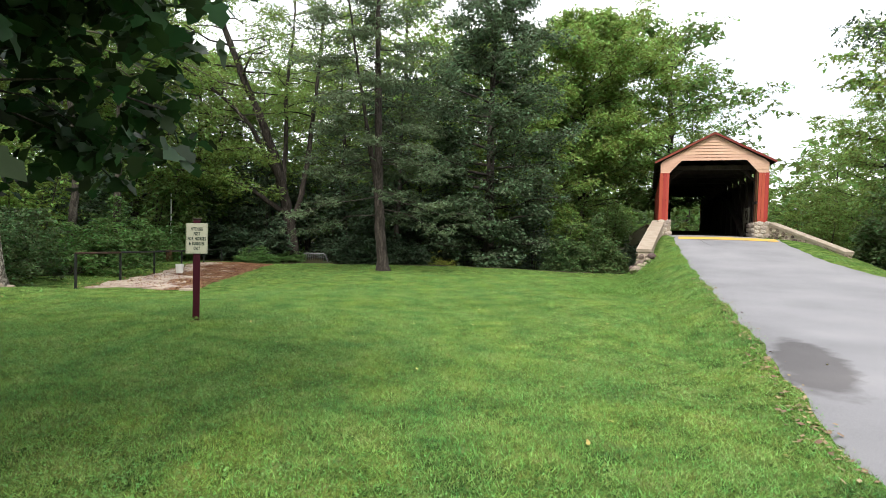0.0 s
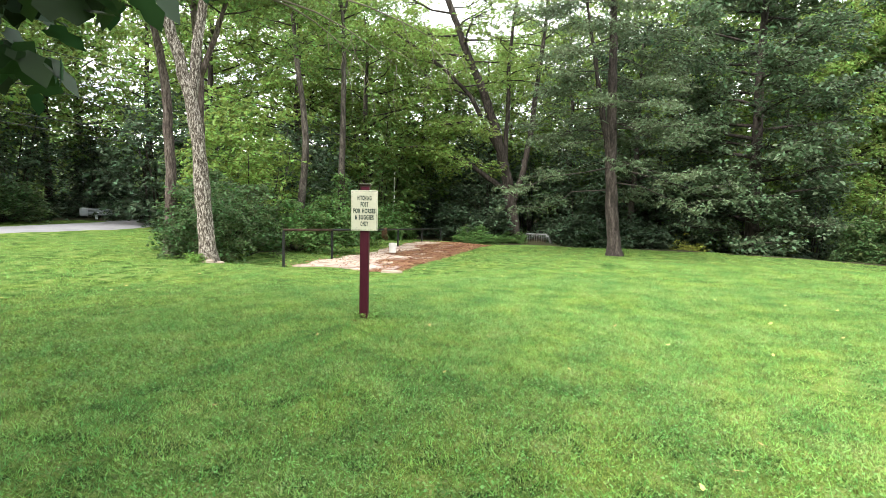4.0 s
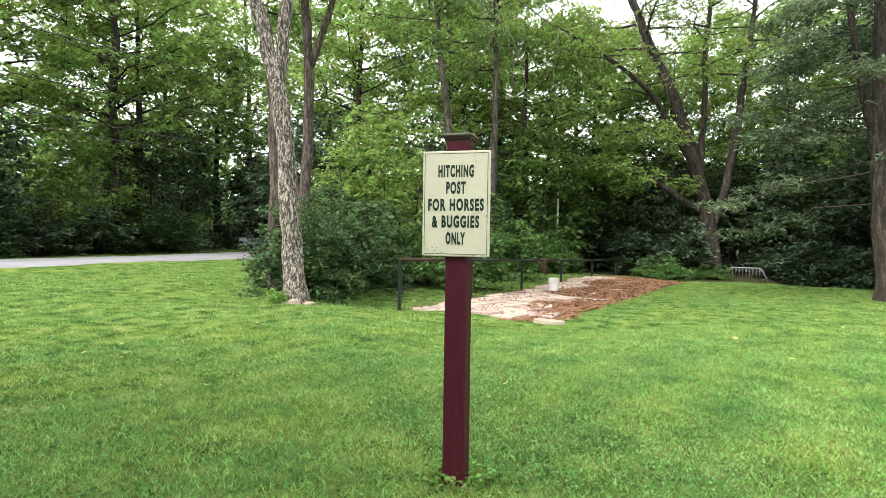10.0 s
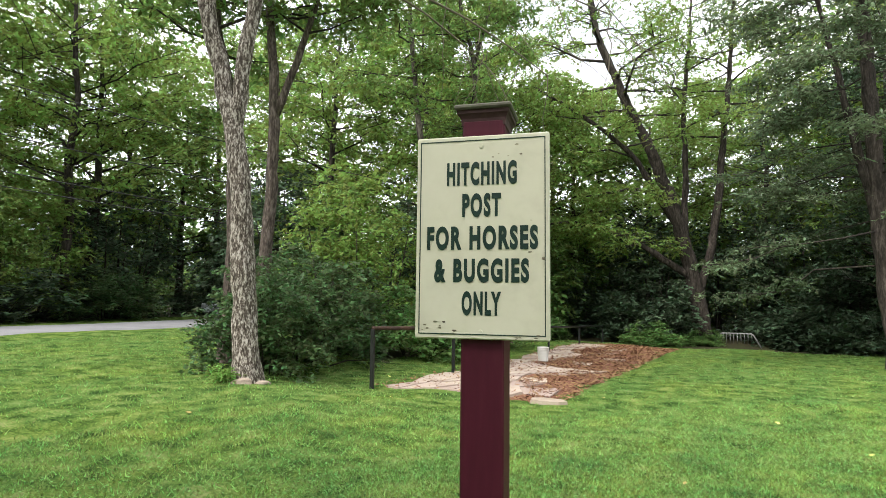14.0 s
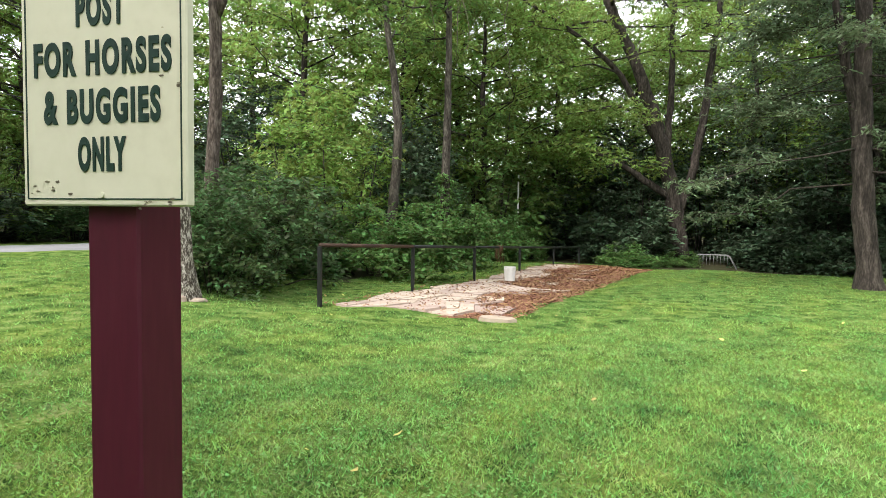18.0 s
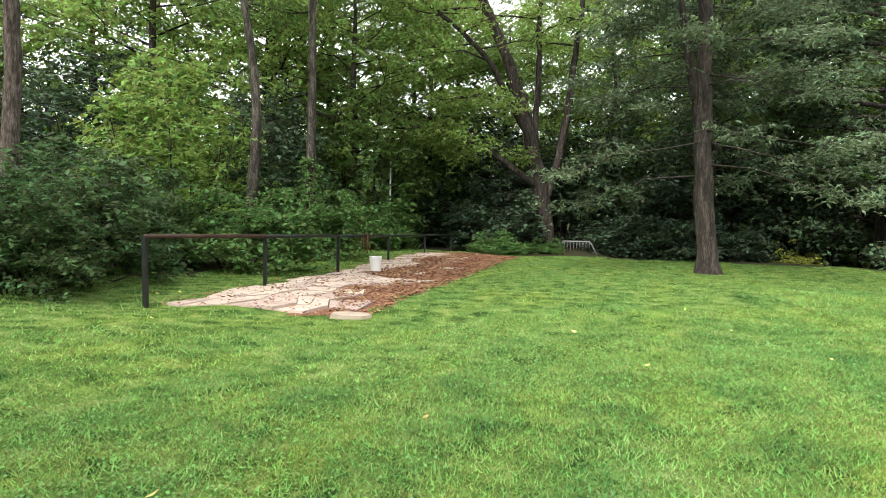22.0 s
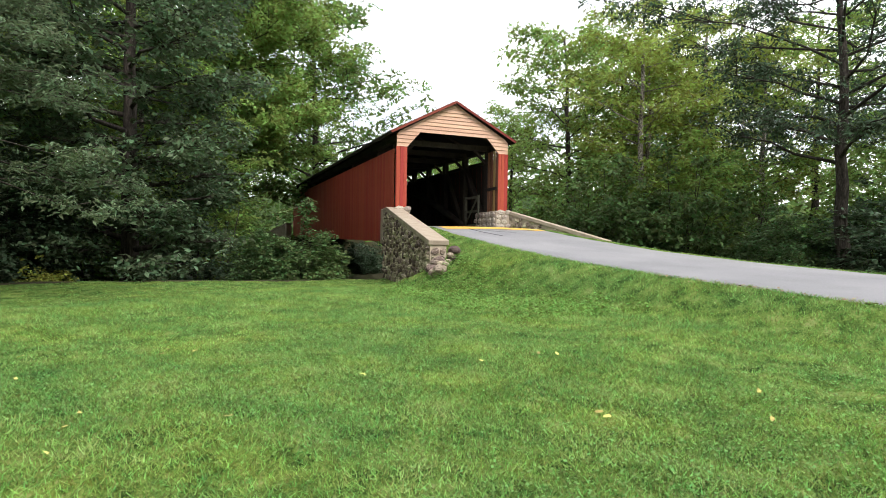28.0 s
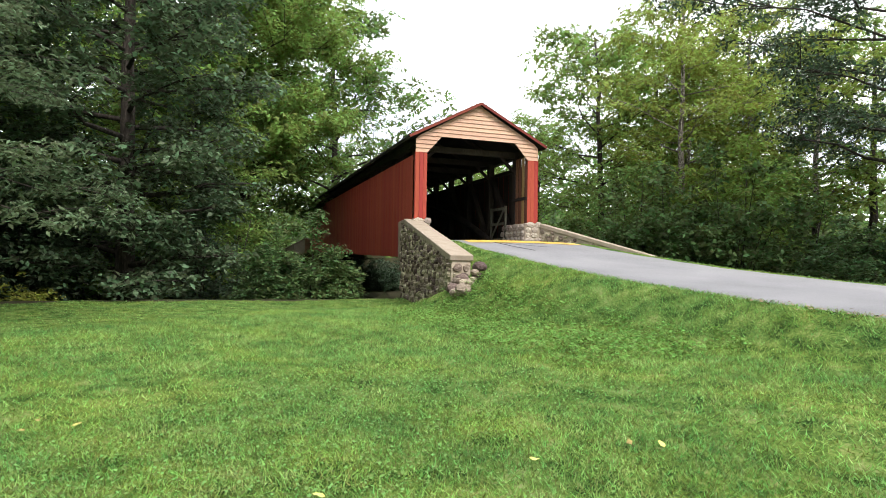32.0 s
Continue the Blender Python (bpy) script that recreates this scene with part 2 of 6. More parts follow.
M["chip"] = material("mulch_chip", ((0.11, 0.048, 0.026), (0.22, 0.110, 0.060), (0.36, 0.22, 0.13)), 0.95, 2, 20, 0, vary=0.4, island=True)
M["flag"] = material("pale_flagstone", ((0.30, 0.225, 0.180), (0.41, 0.325, 0.268), (0.50, 0.42, 0.355)), 0.85, 2.5, 40, 0.6, 0.008, 0.2)
M["bucket"] = material("white_bucket_plastic", ((0.66, 0.64, 0.60), (0.74, 0.73, 0.70)), 0.45, 6, 40, 0.1, 0.002, 0, translucent=0.0)
M["smudge"] = material("faded_bucket_print", ((0.35, 0.34, 0.33), (0.5, 0.49, 0.47)), 0.5, 20, 60, 0.0, vary=0)
M["steel"] = material("galvanised_steel", ((0.50, 0.52, 0.55), (0.66, 0.68, 0.70)), 0.5, 3, 40, 0.2, 0.002, 0, metal=0.15)
M["zinc"] = material("dull_galvanised_steel", ((0.42, 0.44, 0.47), (0.52, 0.54, 0.57), (0.60, 0.62, 0.65)), 0.5, 4, 40, 0.2, 0.002, 0, metal=0.15, spec=0.4)
M["whitewall"] = material("white_house_siding", ((0.62, 0.62, 0.60), (0.74, 0.74, 0.72)), 0.7, 2, 30, 0.2, 0.004, 0)
M["cable"] = material("overhead_cable", ((0.02, 0.02, 0.02), (0.04, 0.04, 0.04)), 0.6, 5, 40, 0, vary=0)
M["bark_pale"] = material("mottled_grey_bark", ((0.040, 0.030, 0.023), (0.130, 0.108, 0.088), (0.46, 0.42, 0.37)), 0.95, 30, 90, 1.0, 0.06, 0, stretch=(1, 1, 0.3), contrast=0.085)
M["bark_dark"] = material("dark_furrowed_bark", ((0.013, 0.010, 0.008), (0.036, 0.029, 0.024), (0.088, 0.073, 0.062)), 0.95, 9, 34, 1.0, 0.06, 0, stretch=(1, 1, 0.22), contrast=0.14)
M["bark_brown"] = material("brown_ridged_bark", ((0.030, 0.022, 0.018), (0.080, 0.062, 0.052), (0.165, 0.135, 0.118)), 0.95, 18, 55, 1.0, 0.06, 0, stretch=(1, 1, 0.2), contrast=0.12)
M["twig"] = material("bare_twig", ((0.10, 0.085, 0.06), (0.18, 0.16, 0.12)), 0.9, 5, 30, 0, vary=0)
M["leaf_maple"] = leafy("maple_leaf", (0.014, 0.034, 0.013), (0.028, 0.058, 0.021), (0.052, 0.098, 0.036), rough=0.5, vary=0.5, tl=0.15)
M["leaf_mid"] = leafy("walnut_leaf", (0.064, 0.114, 0.031), (0.112, 0.178, 0.050), (0.190, 0.275, 0.084), tl=0.43, rough=0.5, vary=0.5)
M["leaf_light"] = leafy("locust_leaf", (0.100, 0.164, 0.040), (0.168, 0.248, 0.062), (0.270, 0.360, 0.106), tl=0.44, rough=0.5, vary=0.5)
M["leaf_birch"] = leafy("birch_leaf", (0.150, 0.200, 0.044), (0.230, 0.290, 0.066), (0.330, 0.390, 0.110), tl=0.44, rough=0.5, vary=0.5)
M["leaf_dark"] = leafy("evergreen_leaf", (0.026, 0.047, 0.026), (0.056, 0.088, 0.048), (0.125, 0.168, 0.104), rough=0.4, vary=0.6, tl=0.25)
M["leaf_glossy"] = leafy("glossy_dark_leaf", (0.040, 0.068, 0.034), (0.082, 0.124, 0.064), (0.165, 0.218, 0.126), rough=0.4, vary=0.6, tl=0.3)
M["leaf_grey"] = leafy("larch_needle_spray", (0.058, 0.088, 0.047), (0.102, 0.140, 0.076), (0.178, 0.224, 0.126), vary=0.5, tl=0.38, rough=0.5)
M["leaf_shrub"] = leafy("shrub_leaf", (0.034, 0.066, 0.026), (0.072, 0.120, 0.046), (0.165, 0.230, 0.098), rough=0.38, vary=0.6)
M["leaf_vine"] = leafy("vine_leaf", (0.060, 0.122, 0.036), (0.106, 0.188, 0.056), (0.175, 0.270, 0.092), rough=0.4, vary=0.5)
M["weed"] = leafy("bank_weed_leaf", (0.098, 0.190, 0.044), (0.150, 0.258, 0.060), (0.210, 0.320, 0.078), vary=0.5)
M["leaf_bush"] = leafy("bush_leaf", (0.050, 0.090, 0.032), (0.090, 0.142, 0.050), (0.165, 0.225, 0.082), rough=0.42, vary=0.55)
M["leaf_gold"] = leafy("yellowing_leaf", (0.16, 0.20, 0.04), (0.26, 0.29, 0.06), (0.36, 0.37, 0.10))
M["ridge"] = material("far_wooded_rise", ((0.012, 0.022, 0.008), (0.035, 0.060, 0.020), (0.070, 0.105, 0.036)), 0.9, 0.5, 2.5, 1.0, 0.6, 0, spec=0.1, contrast=0.14)
M["litter"] = material("leaf_litter", ((0.13, 0.085, 0.045), (0.24, 0.17, 0.10), (0.30, 0.24, 0.16)), 0.95, 2, 20, 0, vary=0.4, island=True)
M["bark_grey"] = material("lichened_grey_bark", ((0.020, 0.016, 0.013), (0.060, 0.051, 0.041), (0.140, 0.126, 0.104)), 0.95, 9, 40, 1.0, 0.05, 0, stretch=(1, 1, 0.25), contrast=0.13)
M["fallen"] = material("fallen_leaf", ((0.42, 0.34, 0.08), (0.50, 0.46, 0.14), (0.26, 0.16, 0.07)), 0.8, 8, 40, 0, vary=0.3)


# ---- building helpers ----
def mesh_of(name, verts, faces, mats, smooth=False, idx=None):
    me = bpy.data.meshes.new(name)
    me.from_pydata([tuple(v) for v in verts], [], faces)
    for m in mats if isinstance(mats, (list, tuple)) else [mats]:
        me.materials.append(m)
    if idx is not None:
        me.polygons.foreach_set("material_index", np.asarray(idx, dtype=np.int32))
    if smooth:
        me.polygons.foreach_set("use_smooth", np.ones(len(me.polygons), dtype=bool))
    me.update()
    return me


def quads(name, verts, mat, sides=4):
    """A mesh of loose faces: every `sides` vertices in a row make one."""
    me = bpy.data.meshes.new(name)
    n = len(verts) // sides
    me.vertices.add(n * sides)
    me.vertices.foreach_set("co", np.asarray(verts, dtype=np.float32).ravel())
    me.loops.add(n * sides)
    me.loops.foreach_set("vertex_index", np.arange(n * sides, dtype=np.int32))
    me.polygons.add(n)
    me.polygons.foreach_set("loop_start", np.arange(0, n * sides, sides, dtype=np.int32))
    me.materials.append(mat)
    me.update(calc_edges=True)
    return me


def thing(name, label, category, m=None, group="", kind=""):
    e = new(name)
    e.empty_display_size = 0.2
    if m is not None:
        e.matrix_basis = m
    return tagged(e, label, category, group, kind)


def child(name, me, parent, label="", m=None):
    ob = new(name, me)
    ob.parent = parent
    if m is not None:
        ob.matrix_basis = m
    return tagged(ob, label)


def part(name, bm, mat, parent, label=""):
    me = bpy.data.meshes.new(name)
    bm.to_mesh(me)
    bm.free()
    me.materials.append(mat)
    return child(name, me, parent, label)


def solid(name, me, label, category="", kind="", group="", m=None):
    ob = new(name, me)
    if m is not None:
        ob.matrix_basis = m
    return tagged(ob, label, category, group, kind)


def box_bm(x0, x1, y0, y1, z0, z1, bevel=0.0, bm=None):
    bm = bm or bmesh.new()
    r = bmesh.ops.create_cube(bm, size=1.0)
    for v in r["verts"]:
        v.co = Vector((x0 + (v.co.x + 0.5) * (x1 - x0), y0 + (v.co.y + 0.5) * (y1 - y0), z0 + (v.co.z + 0.5) * (z1 - z0)))
    if bevel:
        es = list({e for v in r["verts"] for e in v.link_edges})
        bmesh.ops.bevel(bm, geom=es, offset=bevel, segments=1, affect="EDGES")
    return bm


def beam_bm(a, b, w, h, bevel=0.0, bm=None):
    """A squared timber from a to b, w wide and h deep."""
    bm = bm or bmesh.new()
    a, b = Vector(a), Vector(b)
    m = Matrix.Translation((a + b) / 2) @ (b - a).to_track_quat("X", "Z").to_matrix().to_4x4()
    d = (b - a).length
    before = set(bm.verts)
    box_bm(-d / 2, d / 2, -w / 2, w / 2, -h / 2, h / 2, bevel, bm)
    bmesh.ops.transform(bm, matrix=m, verts=[v for v in bm.verts if v not in before])
    return bm


def tube_arrays(paths, sides):
    """Vertices and faces of tapering tubes along paths of (point, radius)."""
    V, Fc = [], []
    for path in paths:
        pts = np.array([p for p, _ in path], float)
        rad = np.array([r for _, r in path], float)
        d = np.gradient(pts, axis=0)
        d /= np.linalg.norm(d, axis=1)[:, None] + 1e-9
        ref = np.array([1.0, 0.13, 0.07]) if abs(d[0][2]) > 0.7 else np.array([0.05, 0.1, 1.0])
        k0 = len(V)
        for p, r, t in zip(pts, rad, d):
            a = np.cross(t, ref)
            a /= np.linalg.norm(a) + 1e-9
            b = np.cross(t, a)
            for s in range(sides):
                w = 2 * math.pi * s / sides
                V.append(p + r * (a * math.cos(w) + b * math.sin(w)))
        for i in range(len(pts) - 1):
            for s in range(sides):
                s2 = (s + 1) % sides
                Fc.append((k0 + i * sides + s, k0 + i * sides + s2, k0 + (i + 1) * sides + s2, k0 + (i + 1) * sides + s))
        Fc.append(tuple(k0 + s for s in range(sides))[::-1])
        Fc.append(tuple(k0 + (len(pts) - 1) * sides + s for s in range(sides)))
    return V, Fc


def pipe(name, points, r, mat, parent, label="", sides=8):
    V, Fc = tube_arrays([[(p, r) for p in points]], sides)
    return child(name, mesh_of(name, V, Fc, mat, True), parent, label)


# ---- the lie of the land: bridge axes u (across), v (along), and heights ----
BX, BY, BYAW = 23.06, 12.03, -0.662
CU, SU = math.cos(BYAW), math.sin(BYAW)
BRIDGE = Matrix.Translation((BX, BY, 0)) @ Matrix.Rotation(BYAW, 4, "Z")
FLOOR, LONG, SLOPE = 1.74, 34.0, 0.013


def to_uv(x, y):
    return (x - BX) * CU + (y - BY) * SU, -(x - BX) * SU + (y - BY) * CU


def from_uv(u, v):
    return BX + u * CU - v * SU, BY + u * SU + v * CU


def smooth(t):
    t = np.clip(t, 0, 1)
    return t * t * (3 - 2 * t)


ROAD_V = (-400, -60, -32, -25, -20, -15, -12, -8.8, -5.5, -2.74, 0, 1)
ROAD_Z = (0.3, 0.12, 0.18, 0.22, 0.30, 0.50, 0.66, 0.92, 1.28, 1.66, 1.74, 1.74)
LAWN = ((0, 0, 0), (-4.9, 5.7, 0.06), (-4, 8, -0.28), (-0.8, 8, -0.35), (-1.7, 13.7, -0.36), (3.55, 26, -0.56), (7.15, 16.5, -0.40), (5.0, 10, -0.18), (3, 0.5, -0.13),
        (4.2, 1.4, -0.15), (1.2, -3.5, 0.05), (0.9, -11.3, 0.22), (1.5, -8.7, 0.18), (-10, 6, 0.1), (-12, -6, 0.3), (18.5, 13.6, -0.42),
        (11, 8, -0.2), (10, 2, 0.0), (22, 16, -0.45), (-17, 12, 0.18), (-20, 22, 0.15), (-30, 0, 0.3), (0, -30, 0.3), (30, -20, 0.3), (10, 17, -0.3))


def lawn_z(x, y):
    num, den = np.zeros_like(x), np.zeros_like(x)
    for px, py, pz in LAWN:
        w = 1 / ((x - px) ** 2 + (y - py) ** 2 + 2.0) ** 1.6
        num, den = num + w * pz, den + w
    return num / den


def road_edges(v):
    wob = 0.04 * np.sin(v * 1.9) + 0.03 * np.sin(v * 4.7 + 1)
    left = np.interp(v, (-60, -32, -28.6, -27.5, -26.7, -24, -20, -15, -11, -3, 0), (-2.3, -1.9, -1.5, -1.36, -1.5, -1.36, -1.30, -1.42, -1.55, -1.8, -1.95)) + wob
    right = np.interp(v, (-60, -30, -20, -11.3, -8.9, -2.7, 0), (10, 8.5, 5.2, 3.6, 3.1, 2.5, 2.05)) + wob
    return left, right


def wall_u(v):
    return np.interp(v, (-6.4, 0.3, 3), (-3.35, -2.75, -2.75))


def ground_z(x, y):
    x, y = np.asarray(x, float), np.asarray(y, float)
    u, v = to_uv(x, y)
    low = lawn_z(x, y)
    bank = smooth((v - (-0.4 + (u + 8) * 0.18)) / 4.5) * smooth((u + 23) / 8) * smooth((38 - v) / 4)
    low = low - 1.5 * bank
    z = np.interp(v, ROAD_V, ROAD_Z)
    le, ri = road_edges(v)
    d = np.maximum(np.maximum(le - u, u - ri), 0)
    wide = np.where(u > 0, 1.5 + 2.9 * np.maximum(z - low, 0), 0.9 + 1.35 * np.maximum(z - low, 0))
    up = z - 0.035 + 0.05 * smooth(d / 0.25)
    k = smooth(d / wide)
    out = up * (1 - k) + low * k
    beyond = (v > -6.0) & (v < 1.6) & (u < wall_u(v) + 0.38)
    out = np.where(beyond, np.minimum(out, low + 0.45 * smooth((-4.8 - v) / 1.6)), out)
    inside = smooth((v - 0.9) / 1.0) * smooth((LONG - 1 - v) / 1.0)
    out = out * (1 - inside) + low * inside
    bump = 0.02 * np.sin(x * 1.3 + 0.6 * y) * np.sin(y * 0.9 - 0.4 * x) + 0.012 * np.sin(2.7 * x) * np.sin(3.1 * y)
    return out + bump * smooth(d / 2)


def gz(x, y):
    return float(ground_z(np.array([x]), np.array([y]))[0])


# ---- ground, road ----
def axis(lo, hi, step, far):
    mid = np.arange(lo, hi + 1e-6, step)
    k = step * 1.32 ** np.arange(1, 40)
    out = np.cumsum(k)
    out = out[out < far]
    return np.r_[(lo - out)[::-1], mid, hi + out]


gx, gy = axis(-24, 44, 0.3, 2500), axis(-22, 46, 0.3, 2500)
GX, GY = np.meshgrid(gx, gy)
GZ = ground_z(GX, GY)
nx, ny = len(gx), len(gy)
ids = np.arange(nx * ny).reshape(ny, nx)
gf = np.stack([ids[:-1, :-1], ids[:-1, 1:], ids[1:, 1:], ids[1:, :-1]], -1).reshape(-1, 4)
cx, cy = GX[:-1, :-1].ravel() + 0.2, GY[:-1, :-1].ravel() + 0.2
cu, cv = to_uv(cx, cy)
edge_noise = 0.5 * np.sin(cx * 1.7) + 0.4 * np.sin(cy * 2.3 + cx)


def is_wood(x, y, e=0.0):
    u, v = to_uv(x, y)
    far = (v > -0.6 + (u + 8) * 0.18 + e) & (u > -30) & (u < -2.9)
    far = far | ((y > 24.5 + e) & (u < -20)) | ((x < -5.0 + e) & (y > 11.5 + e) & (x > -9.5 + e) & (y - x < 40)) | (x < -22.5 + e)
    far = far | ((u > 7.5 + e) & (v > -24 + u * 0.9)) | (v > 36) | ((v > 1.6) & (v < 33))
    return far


me = bpy.data.meshes.new("ground")
me.from_pydata(np.stack([GX.ravel(), GY.ravel(), GZ.ravel()], -1).tolist(), [], gf.tolist())
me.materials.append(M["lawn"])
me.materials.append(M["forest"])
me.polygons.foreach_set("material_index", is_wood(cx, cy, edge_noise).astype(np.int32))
me.polygons.foreach_set("use_smooth", np.ones(len(me.polygons), dtype=bool))
solid("ground", me, "mown green lawn sloping to a shaded wood floor", "lawn", "structure")


def strip(vs, left, right, lift, cols):
    """A ribbon along v between two edges, laid on the road's profile."""
    V, Fc = [], []
    for v, a, b in zip(vs, left, right):
        for k in range(cols + 1):
            u = a + (b - a) * k / cols
            x, y = from_uv(u, v)
            V.append((x, y, float(np.interp(v, ROAD_V, ROAD_Z)) + lift + 0.03 * math.sin(math.pi * k / cols)))
    for i in range(len(vs) - 1):
        for k in range(cols):
            p = i * (cols + 1) + k
            Fc.append((p, p + 1, p + cols + 2, p + cols + 1))
    return V, Fc


rv = np.arange(-130, 1.21, 0.3)
rl, rr = road_edges(rv)
road_v, road_f = strip(rv, rl, rr, 0.0, 8)
for i, v in enumerate(rv):  # the broken edge of the asphalt, turned down into the verge
    for u, k in ((rl[i] - 0.14, 0), (rr[i] + 0.14, 8)):
        x, y = from_uv(u, v)
        road_v.append((x, y, road_v[i * 9 + k][2] - 0.12))
        if i:
            a, b, c, d = (i - 1) * 9 + k, i * 9 + k, len(rv) * 9 + 2 * i + (k > 0), len(rv) * 9 + 2 * i - 2 + (k > 0)
            road_f.append((a, b, c, d) if k == 0 else (b, a, d, c))
solid("road", mesh_of("road", road_v, road_f, M["asphalt"], True), "worn pale grey asphalt lane climbing to the bridge", "road", "structure")
solid("road_line", mesh_of("road_line", *strip(np.array([-3.4, -3.1, -2.8, -2.55, -2.3]), np.full(5, -1.66), np.full(5, 2.42), 0.014, 8), M["yellow"]),
      "faded yellow line painted across the asphalt", "road marking", "structure")


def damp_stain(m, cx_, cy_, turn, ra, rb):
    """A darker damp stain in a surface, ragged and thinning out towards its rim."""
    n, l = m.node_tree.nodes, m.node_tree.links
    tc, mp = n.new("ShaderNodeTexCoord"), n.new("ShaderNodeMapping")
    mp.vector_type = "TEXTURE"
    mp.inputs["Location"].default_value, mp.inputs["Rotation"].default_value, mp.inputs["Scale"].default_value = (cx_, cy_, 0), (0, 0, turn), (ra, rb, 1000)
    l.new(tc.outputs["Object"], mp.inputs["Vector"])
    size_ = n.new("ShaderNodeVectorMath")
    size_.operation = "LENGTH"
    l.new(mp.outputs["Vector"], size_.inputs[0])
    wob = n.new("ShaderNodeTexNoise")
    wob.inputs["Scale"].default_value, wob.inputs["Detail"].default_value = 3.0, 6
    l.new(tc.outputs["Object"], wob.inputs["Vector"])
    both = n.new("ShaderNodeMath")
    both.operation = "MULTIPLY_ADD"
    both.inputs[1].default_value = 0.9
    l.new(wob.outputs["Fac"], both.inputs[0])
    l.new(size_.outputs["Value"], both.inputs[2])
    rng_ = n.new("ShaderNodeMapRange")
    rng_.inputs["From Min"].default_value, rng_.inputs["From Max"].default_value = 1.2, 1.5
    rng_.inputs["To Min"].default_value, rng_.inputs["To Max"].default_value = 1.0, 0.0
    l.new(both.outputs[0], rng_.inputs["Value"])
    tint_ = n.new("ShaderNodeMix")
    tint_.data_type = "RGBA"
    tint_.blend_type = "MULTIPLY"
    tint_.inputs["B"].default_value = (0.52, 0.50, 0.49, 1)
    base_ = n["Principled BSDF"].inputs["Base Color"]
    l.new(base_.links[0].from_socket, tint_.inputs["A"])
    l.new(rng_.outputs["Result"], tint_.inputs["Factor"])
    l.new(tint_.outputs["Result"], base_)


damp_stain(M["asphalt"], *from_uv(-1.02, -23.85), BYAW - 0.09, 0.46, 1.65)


def crack(points, width=0.035):
    V, Fc = [], []
    for i, (u, v) in enumerate(points):
        le, ri = road_edges(v)
        w = (u - float(le)) / (float(ri) - float(le))
        z = float(np.interp(v, ROAD_V, ROAD_Z)) + 0.008 + 0.03 * math.sin(math.pi * w)
        for s in (-1, 1):
            V.append((*from_uv(u, v + s * width / 2 + (0.02 if i % 2 else 0)), z))
        if i:
            Fc.append((2 * i - 2, 2 * i - 1, 2 * i + 1, 2 * i))
    solid("road_crack", mesh_of("road_crack", V, Fc, M["crack"]), "dark tar-sealed crack in the asphalt", "road crack", "structure")


crack([(-1.3, -1.1), (-1.0, -2.0), (-0.8, -3.2), (-0.65, -4.4), (-0.4, -5.3)], 0.1)
crack([(-0.8, -3.2), (-0.2, -3.9), (0.6, -4.4)], 0.07)

# the side road beyond the lawn
V, Fc = [], []
for i, (x, y) in enumerate(((-34, -60), (-24, -20), (-19.5, 2), (-18.2, 9), (-17.0, 15), (-16.8, 21), (-19.5, 30), (-27, 45), (-50, 80))):
    for s, dz in ((-2.3, -0.3), (-1.9, 0.05), (-0.6, 0.06), (0.6, 0.06), (1.9, 0.05), (2.3, -0.3)):
        V.append((x + s, y - s * 0.15, gz(x + s, y) + dz))
    if i:
        for k in range(5):
            p = 6 * i - 6 + k
            Fc.append((p, p + 1, p + 7, p + 6))
solid("side_road", mesh_of("side_road", V, Fc, M["asphalt"], True), "pale grey asphalt side road past the lawn", "road", "structure")


# ---- the covered bridge (local axes: x across, y along, z up) ----
HALF, POSTB, GABLE, EAVE, APEX, SILL = 2.50, 2.50, 4.95, 5.50, 6.95, 1.08
OPEN_U, CH_U, CH_Z = 2.06, 1.50, 5.58
bridge = thing("covered_bridge", "red-boarded wooden covered bridge with a cream clapboard gable", "bridge", BRIDGE)
rise = lambda v: SLOPE * v  # noqa: E731


def bpart(name, bm, mat, label=""):
    return part(name, bm, mat, bridge, label)


# side boarding, one board at a time, with an open strip under the eaves
board = {}
for side in (-1, 1):
    n_boards = int((LONG - 0.5) / 0.27)
    for k in range(n_boards):
        v0 = 0.42 + k * 0.27
        key = (side, k % 7)
        if key not in board:
            rng = random.Random(k + 11 * side)
            bm = box_bm(-0.014, 0.014, 0.004, 0.264, SILL + rng.uniform(-0.03, 0.02), 4.90, 0.004)
            me = bpy.data.meshes.new("board")
            bm.to_mesh(me)
            bm.free()
            me.materials.append(M["red"])
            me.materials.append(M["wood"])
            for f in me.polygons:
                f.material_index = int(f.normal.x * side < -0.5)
            board[key] = me
        child("board", board[key], bridge, "", pose(side * (HALF - 0.02 + 0.004 * (k % 2)), v0, rise(v0)))
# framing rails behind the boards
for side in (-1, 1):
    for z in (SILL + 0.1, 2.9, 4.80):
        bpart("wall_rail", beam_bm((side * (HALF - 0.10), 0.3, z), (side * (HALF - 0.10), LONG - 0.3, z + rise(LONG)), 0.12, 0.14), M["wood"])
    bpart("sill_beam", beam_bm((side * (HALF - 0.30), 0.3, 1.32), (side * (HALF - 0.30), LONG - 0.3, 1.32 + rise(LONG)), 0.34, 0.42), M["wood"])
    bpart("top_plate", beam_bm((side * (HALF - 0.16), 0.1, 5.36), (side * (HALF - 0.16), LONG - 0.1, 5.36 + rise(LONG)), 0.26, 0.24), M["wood"])
